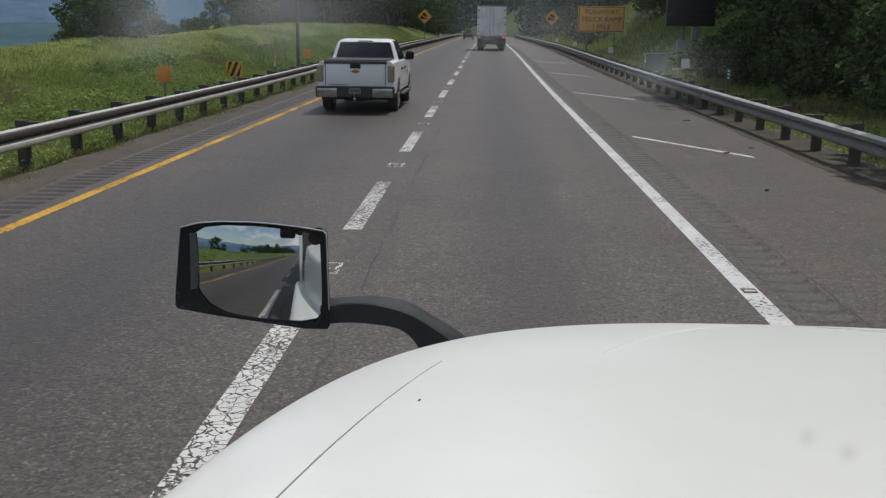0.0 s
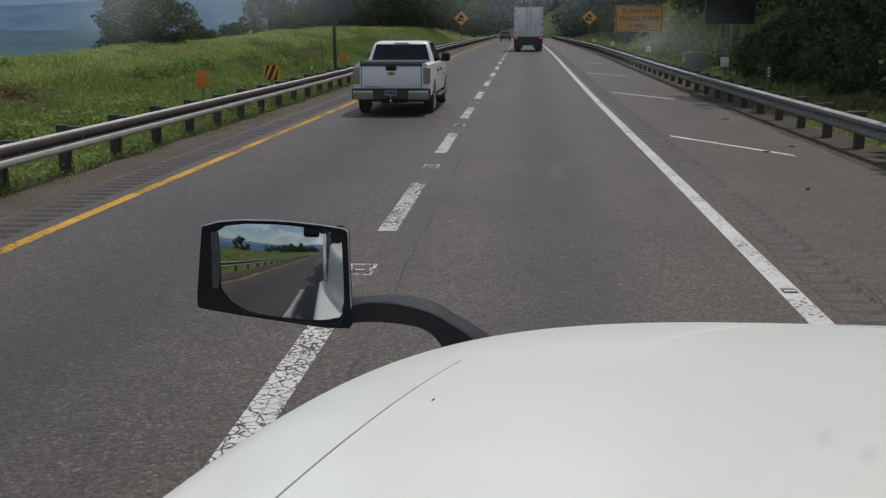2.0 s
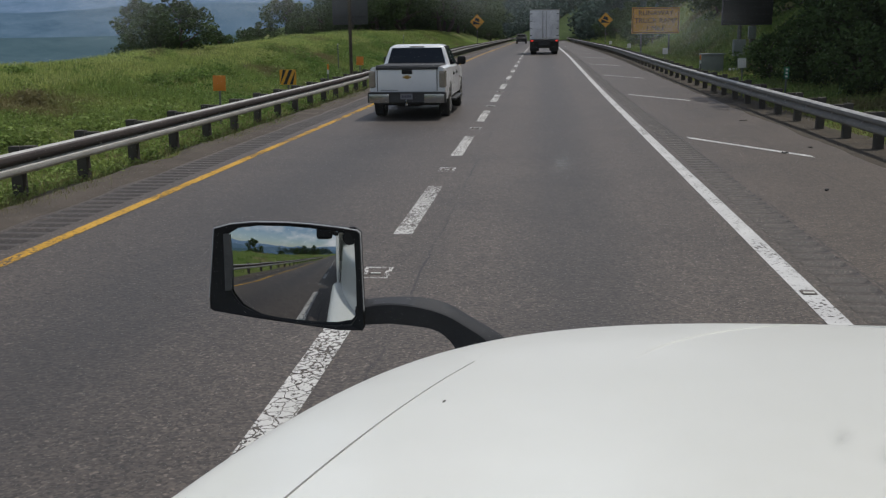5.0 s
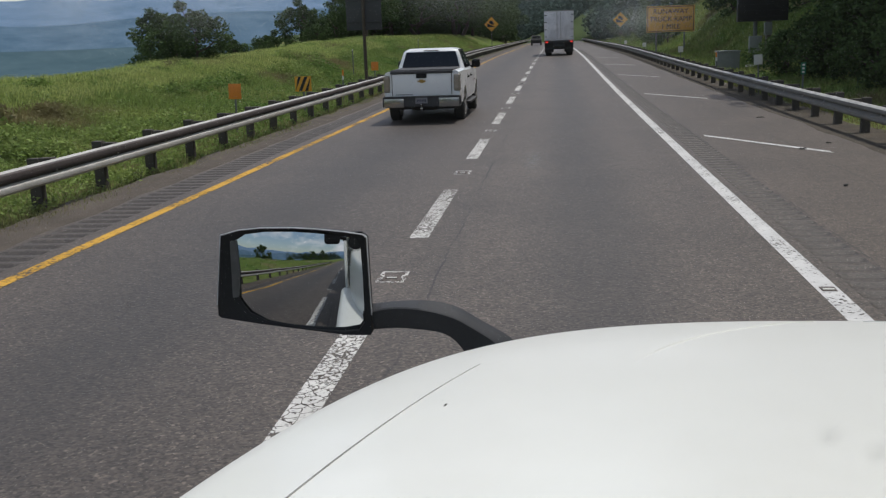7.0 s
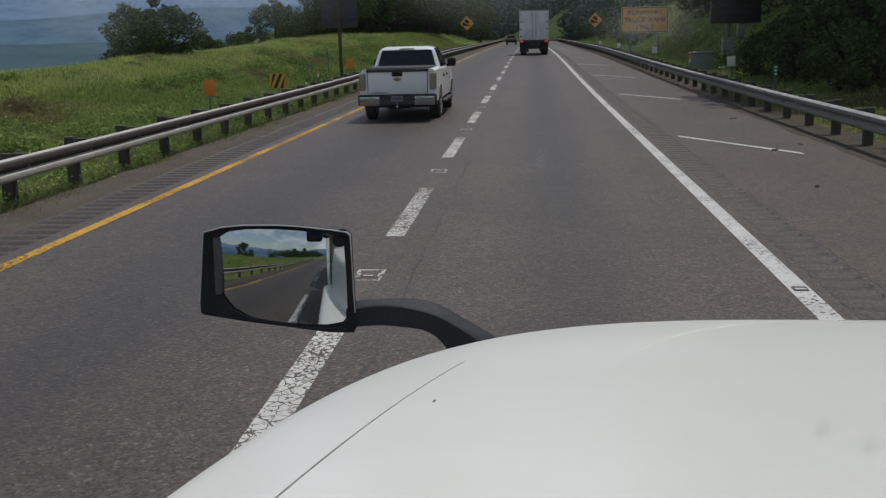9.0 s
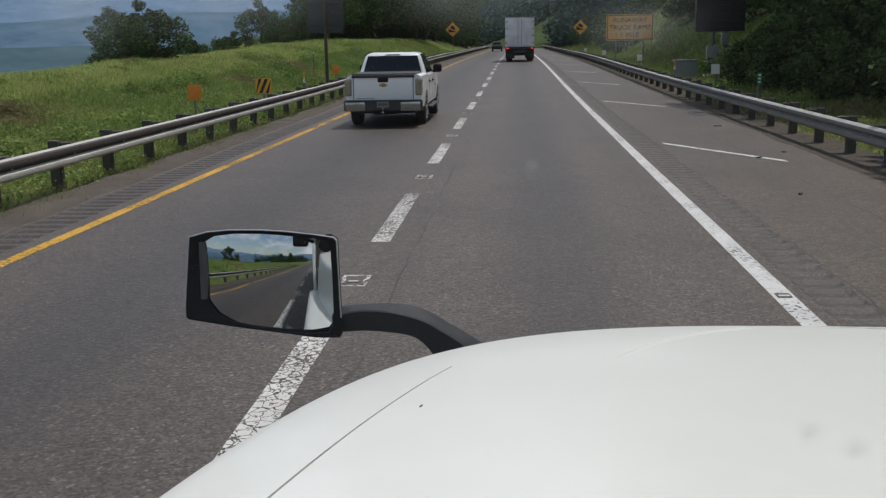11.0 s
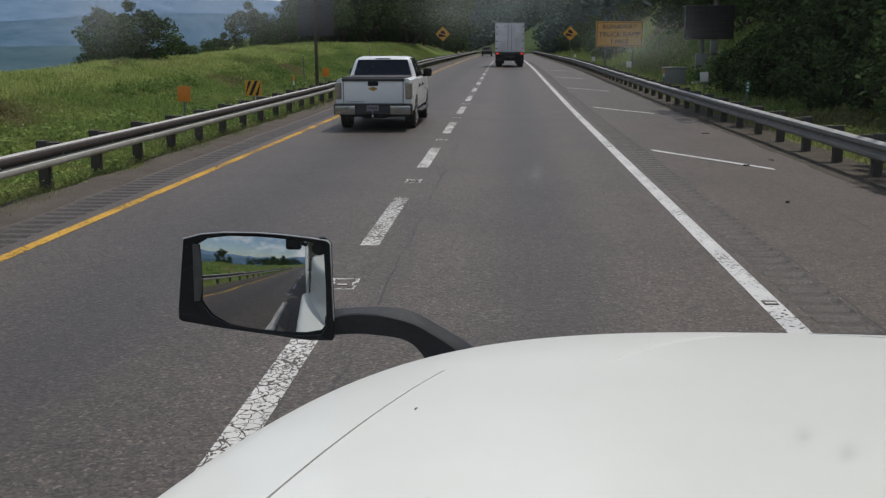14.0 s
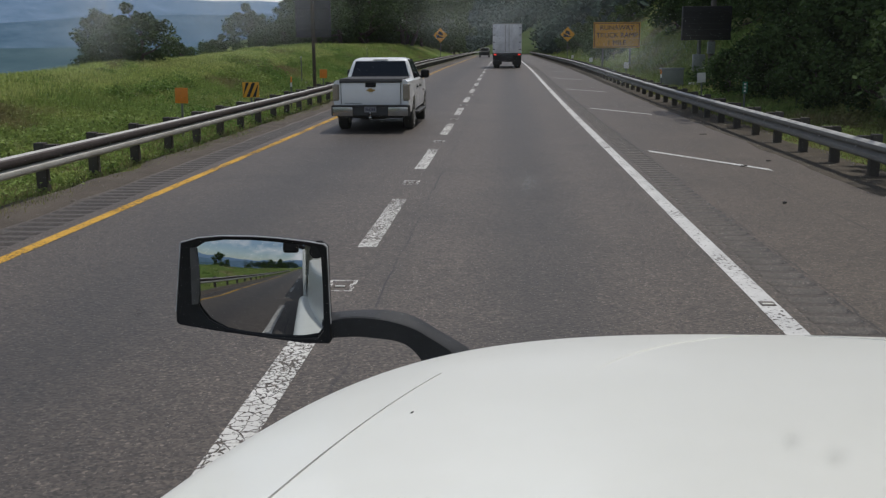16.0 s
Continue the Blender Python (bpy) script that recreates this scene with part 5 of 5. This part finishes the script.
# wooded slope to the right
for k in range(30):
    y = 15 + 2.3 * k + random.uniform(-1, 1)
    plant(KINDS[k % 4], 12.6 + random.uniform(-0.4, 1.6) + (3.4 if 40 < y < 84 else 1.6 if y < 30 else 0.0), y, random.uniform(0.8, 1.1))
for k in range(26):
    y = 13 + 3.1 * k + random.uniform(-1, 1)
    plant(KINDS[(k + 1) % 4], 17 + random.uniform(0, 3) + (2.0 if 40 < y < 84 else 0.0), y, random.uniform(0.9, 1.25))
for k in range(20):
    y = 18 + 3.9 * k + random.uniform(-1, 1)
    plant(KINDS[(k + 2) % 4], 23 + random.uniform(0, 4), y, random.uniform(1.0, 1.3))
for k in range(30):
    y = 15 + 2.2 * k + random.uniform(-1, 1)
    plant(BUSH, 10.6 + random.uniform(-0.4, 0.9) + (3.0 if 40 < y < 84 else 0.0), y, random.uniform(0.7, 1.15))
for k in range(26):
    y = 88 + 5.2 * k
    plant(KINDS[k % 4], 17 + random.uniform(-2, 9) + centre(y) + 0.02 * y, y, random.uniform(0.8, 1.25))
for k in range(18):
    y = 90 + 7 * k
    plant(BUSH, 11.5 + random.uniform(-1.5, 3) + centre(y), y, random.uniform(0.6, 1.2))
for k in range(15):
    y = 13 + 3.3 * k + random.uniform(-0.6, 0.6)
    if y < 43:
        plant(BUSH, 9.4 + random.uniform(-0.3, 0.8), y, random.uniform(0.4, 0.75))
# trees past the grass bank to the left
for x, y, k, s in ((-24.5, 112, 2, 0.62), (-19.5, 100, 1, 0.72), (-18, 108, 2, 1.0), (-20, 116, 1, 1.0), (-15.5, 112, 3, 0.85), (-17, 124, 0, 1.1),
                   (-13, 128, 1, 1.0), (-13.4, 140, 3, 1.0), (-12.8, 152, 0, 1.0), (-12.9, 166, 1, 1.1), (-12.5, 180, 3, 1.1), (-15, 150, 2, 1.3), (-18, 138, 3, 1.2),
                   (-24, 134, 1, 1.1), (-12.4, 194, 1, 1.1), (-12.2, 206, 0, 1.2), (-12, 222, 3, 1.2), (-18, 210, 1, 1.3), (-22, 190, 0, 1.4)):
    plant(KINDS[k], x, y, s)
for k in range(26):
    y = 96 + 5 * k
    plant(BUSH, centre(y) - 13.5 - random.uniform(0, 10) - 8 * (1 - k / 26) , y, random.uniform(0.7, 1.4))
for k in range(4, 24):
    y = 86 + 4.4 * k
    plant(BUSH, -25.5 + (y - 86) * 0.16 + random.uniform(-1.5, 1.0) + centre(y) * 0.9, y, random.uniform(0.8, 1.35))
plant(KINDS[2], -25.5, 61, 0.62)
plant(BUSH, -15.6, 41, 0.75)
plant(BUSH, -17.2, 42.5, 0.6)
plant(BUSH, -21, 62, 0.8)
plant(BUSH, -23.5, 64, 0.9)
plant(BUSH, -17.5, 72, 0.6)
plant(KINDS[2], -29, -40, 1.0)
for k in range(16):
    plant(KINDS[k % 4], -20 - 4 * k + random.uniform(-3, 3), -150 + 5.5 * k, random.uniform(0.8, 1.1), 2.0)


def far_woods():
    """Wooded hills round the bend of the road, far off: crowns without number."""
    rng = np.random.default_rng(5)
    centres = []
    for k in range(5200):
        near = k % 3 == 0
        a = rng.uniform(-0.55, 0.75)
        d = 225 + 380 * rng.random() ** 1.4
        x, y = d * math.sin(a), d * math.cos(a)
        if near:
            y = rng.uniform(120, 360)
            x = centre(y) + rng.uniform(14 if y < 170 else 8.8, 75)
        gap = x - centre(min(y, 420))
        if -9 < gap < 8.6 and y < 345 or (a < -0.13 and not near):
            continue
        r = rng.uniform(2.2, 3.6) if near else rng.uniform(2.6, 4.8)
        centres.append((x, y, hill_z(x, y) + r * 0.9, r))
    for k in range(420):
        y = rng.uniform(212, 350)
        x = centre(y) - rng.uniform(12, 50)
        r = rng.uniform(1.6, 3.6)
        centres.append((x, y, hill_z(x, y) + r * 0.8, r))
    for k in range(420):
        y = rng.uniform(225, 350)
        x = centre(y) - 9.6 - 8 * rng.random() ** 1.5
        r = rng.uniform(0.9, 2.1)
        centres.append((x, y, hill_z(x, y) + r * 0.6, r))
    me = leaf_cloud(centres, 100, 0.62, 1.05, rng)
    me.materials.append(LEAF_HAZY)
    return tagged(new("far_woods", me), "dense green wooded hillside far behind the road", "woods", kind="stuff")


def back_woods():
    """Wooded rise behind the lorry."""
    rng = np.random.default_rng(8)
    centres = []
    for k in range(520):
        y = rng.uniform(-330, -190)
        x = rng.uniform(-95, 60)
        if abs(x) < 13:
            continue
        r = rng.uniform(2.4, 4.6)
        centres.append((x, y, max(-2.0, 1.5 + 4 * noise.noise((x * 0.03, y * 0.03, 7.0))) + r * 0.5 + 6 * rng.random() * (abs(x) > 20), r))
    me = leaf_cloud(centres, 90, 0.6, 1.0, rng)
    me.materials.append(LEAF_HAZY)
    return tagged(new("back_woods", me), "dark green wooded rise behind the truck", "woods", kind="stuff")


def hill_z(x, y):
    rise = smooth(230, 560, math.hypot(x - 40, y)) * (40 + 26 * smooth(-40, 240, x))
    rise *= smooth(-0.16, -0.05, math.atan2(x, y))
    return max(ground_z(x, y), rise + noise.noise((x * 0.01, y * 0.01, 5.0)) * 9)


def hillside():
    rings = []
    for j in range(26):
        d = 225 + 17 * j
        rings.append([(d * math.sin(a), d * math.cos(a), hill_z(d * math.sin(a), d * math.cos(a)) - 0.5) for a in np.linspace(-0.3, 0.9, 60)])
    return loft(rings, closed=False)


tagged(new("backdrop", mesh_of("backdrop", hillside(), FOREST)), "green hillside rising behind the bend of the road", "hill", kind="structure")
far_woods()
back_woods()


# ---- distance: valley and ridges, with the haze put into their base colours ----
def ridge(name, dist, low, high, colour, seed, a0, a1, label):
    mat = material(name + "_hazed_slopes", colour, 1.0, vary=tuple(c * k for c, k in zip(colour, (0.60, 0.69, 0.72))), scale=0.009, fine=0.04, spec=0.0)
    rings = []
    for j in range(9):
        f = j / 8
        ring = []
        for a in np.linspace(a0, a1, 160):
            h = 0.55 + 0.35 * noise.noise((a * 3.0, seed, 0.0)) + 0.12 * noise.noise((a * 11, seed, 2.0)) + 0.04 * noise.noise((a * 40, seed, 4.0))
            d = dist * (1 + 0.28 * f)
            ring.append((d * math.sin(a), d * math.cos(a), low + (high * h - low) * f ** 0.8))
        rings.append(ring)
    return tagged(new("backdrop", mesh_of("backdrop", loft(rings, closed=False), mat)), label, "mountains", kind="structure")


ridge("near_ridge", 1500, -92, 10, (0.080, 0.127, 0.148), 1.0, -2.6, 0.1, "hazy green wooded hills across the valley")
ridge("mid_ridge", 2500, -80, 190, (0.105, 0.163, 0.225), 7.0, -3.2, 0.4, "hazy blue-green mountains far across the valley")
ridge("far_ridge", 3500, -60, 410, (0.158, 0.228, 0.325), 13.0, -3.6, 2.6, "hazy pale blue mountain ridge on the horizon")


# ---- grass and weeds on bank and verges ----
def heights(x, y):
    return np.array([ground_z(a, b) for a, b in zip(x.tolist(), y.tolist())])


def scatter(areas, rng):
    """Places over rectangles, thicker towards the near end: areas are (x0, x1, y0, y1, count, height)."""
    out = []
    for x0, x1, y0, y1, count, tall in areas:
        y = y0 + (y1 - y0) * rng.random(count) ** 1.6
        x = x0 + (x1 - x0) * rng.random(count) + np.array([centre(v) for v in y.tolist()])
        out.append(np.column_stack((x, y, heights(x, y), np.full(count, tall))))
    return np.concatenate(out)


def grass(areas, label, mat=None):
    """Single bent blades, as one mesh."""
    rng = np.random.default_rng(9)
    p = np.repeat(scatter(areas, rng), 4, axis=0)
    n = len(p)
    clump = np.array([1 + 0.6 * noise.noise((x * 0.35, y * 0.35, 1.0)) for x, y in p[:, :2].tolist()])
    a = rng.random(n) * 6.283
    h = p[:, 3] * clump * (0.35 + 0.9 * rng.random(n))
    w = 0.004 + 0.012 * p[:, 3] + 0.00035 * p[:, 1]
    o = p[:, :3] + np.column_stack((rng.normal(size=(n, 2)) * 0.09, np.full(n, -0.03)))
    side = np.column_stack((np.cos(a) * w, np.sin(a) * w, np.zeros(n)))
    reach = h * (0.2 + 0.7 * rng.random(n))
    tip = np.column_stack((np.cos(a + 1.4) * reach, np.sin(a + 1.4) * reach, h))
    tri = np.stack((o - side, o + side, o + tip), 1).reshape(-1, 3)
    me = bpy.data.meshes.new("grass")
    me.vertices.add(3 * n)
    me.vertices.foreach_set("co", tri.astype(np.float32).ravel())
    me.loops.add(3 * n)
    me.loops.foreach_set("vertex_index", np.arange(3 * n, dtype=np.int32))
    me.polygons.add(n)
    me.polygons.foreach_set("loop_start", np.arange(0, 3 * n, 3, dtype=np.int32))
    me.update(calc_edges=True)
    me.materials.append(mat or BLADE)
    return tagged(new("grass", me), label, "grass", kind="stuff")


def weeds(areas, per, leaf, label, mat=None):
    """Low leafy plants that cover the ground."""
    rng = np.random.default_rng(21)
    p = scatter(areas, rng)
    size = p[:, 3] * (0.6 + 0.8 * rng.random(len(p)))
    me = leaf_cloud(np.column_stack((p[:, :2], p[:, 2] + size * 0.25, size)), per, leaf, 0.5, rng)
    me.materials.append(mat or WEED)
    return tagged(new("weeds", me), label, "weeds", kind="stuff")


grass([(-8.6, -7.0, 6, 75, 14000, 0.12), (-7.0, -6.5, 6, 75, 4800, 0.08), (-14.5, -8.0, 12, 75, 34000, 0.20), (-18, -8, 60, 130, 9000, 0.28)], "long green grass on the bank")
grass([(6.7, 7.6, 8, 80, 2600, 0.13), (5.65, 6.8, 8, 60, 700, 0.07), (7.4, 12.5, 12, 95, 16000, 0.34), (7, 22, 85, 210, 9000, 0.45)], "rough green grass on the verge")
weeds([(-16, -7.0, 10, 75, 8000, 0.24), (-15, -7.4, -3, -70, 2500, 0.3), (-24, -8, 70, 135, 6000, 0.45)], 22, 0.035, "low green leafy weeds on the bank")
weeds([(7.0, 13, 10, 95, 4500, 0.34), (8, 26, 90, 210, 5000, 0.7)], 18, 0.05, "low dark green weeds on the slope")


grass([(-17.5, -11.8, 13, 75, 26000, 0.26), (-26, -13, 62, 135, 9000, 0.32)], "pale yellow-green grass, coloured for the sunlit crest of the bank", CREST_GRASS)
weeds([(-11.6, -8.2, 12, 70, 55, 0.6), (-15, -11, 20, 80, 14, 0.55)], 620, 0.045, "taller green weed clumps on the bank")
grass([(-7.0, -6.55, 6, 80, 2600, 0.10), (-6.7, -6.3, 6, 80, 1500, 0.06), (-8.2, -6.9, 6, 80, 4000, 0.17)], "dry straw-coloured grass along the verge", DRY)
grass([(6.5, 7.4, 8, 85, 2600, 0.14), (7.2, 10.2, 12, 90, 5200, 0.24)], "dull dry grass behind the guardrail", DRY)


def pebbles(areas, label):
    """Loose grit along the edges of the asphalt."""
    rng = np.random.default_rng(33)
    p = scatter(areas, rng)
    shape = np.array(((1, 0, 0), (-0.5, 0.85, 0), (-0.5, -0.85, 0), (0.1, 0.1, 0.75)))
    size = p[:, 3] * (0.4 + rng.random(len(p)) ** 2)
    turn = rng.random(len(p)) * 6.283
    pts, faces = [], []
    for (x, y, z, _), s, a in zip(p.tolist(), size.tolist(), turn.tolist()):
        c, d = math.cos(a) * s, math.sin(a) * s
        base = len(pts)
        pts += [(x + c * u - d * v, y + d * u + c * v, z + 0.022 + s * w) for u, v, w in shape.tolist()]
        faces += [(base, base + 1, base + 3), (base + 1, base + 2, base + 3), (base + 2, base, base + 3)]
    me = bpy.data.meshes.new("pebbles")
    me.from_pydata(pts, [], faces)
    me.materials.append(STONE)
    return tagged(new("pebbles", me), label, "grit", kind="stuff")


pebbles([(-6.9, -6.1, 6, 60, 2600, 0.028), (5.55, 6.7, 7, 60, 2600, 0.03)], "loose grey grit and small stones beside the road")
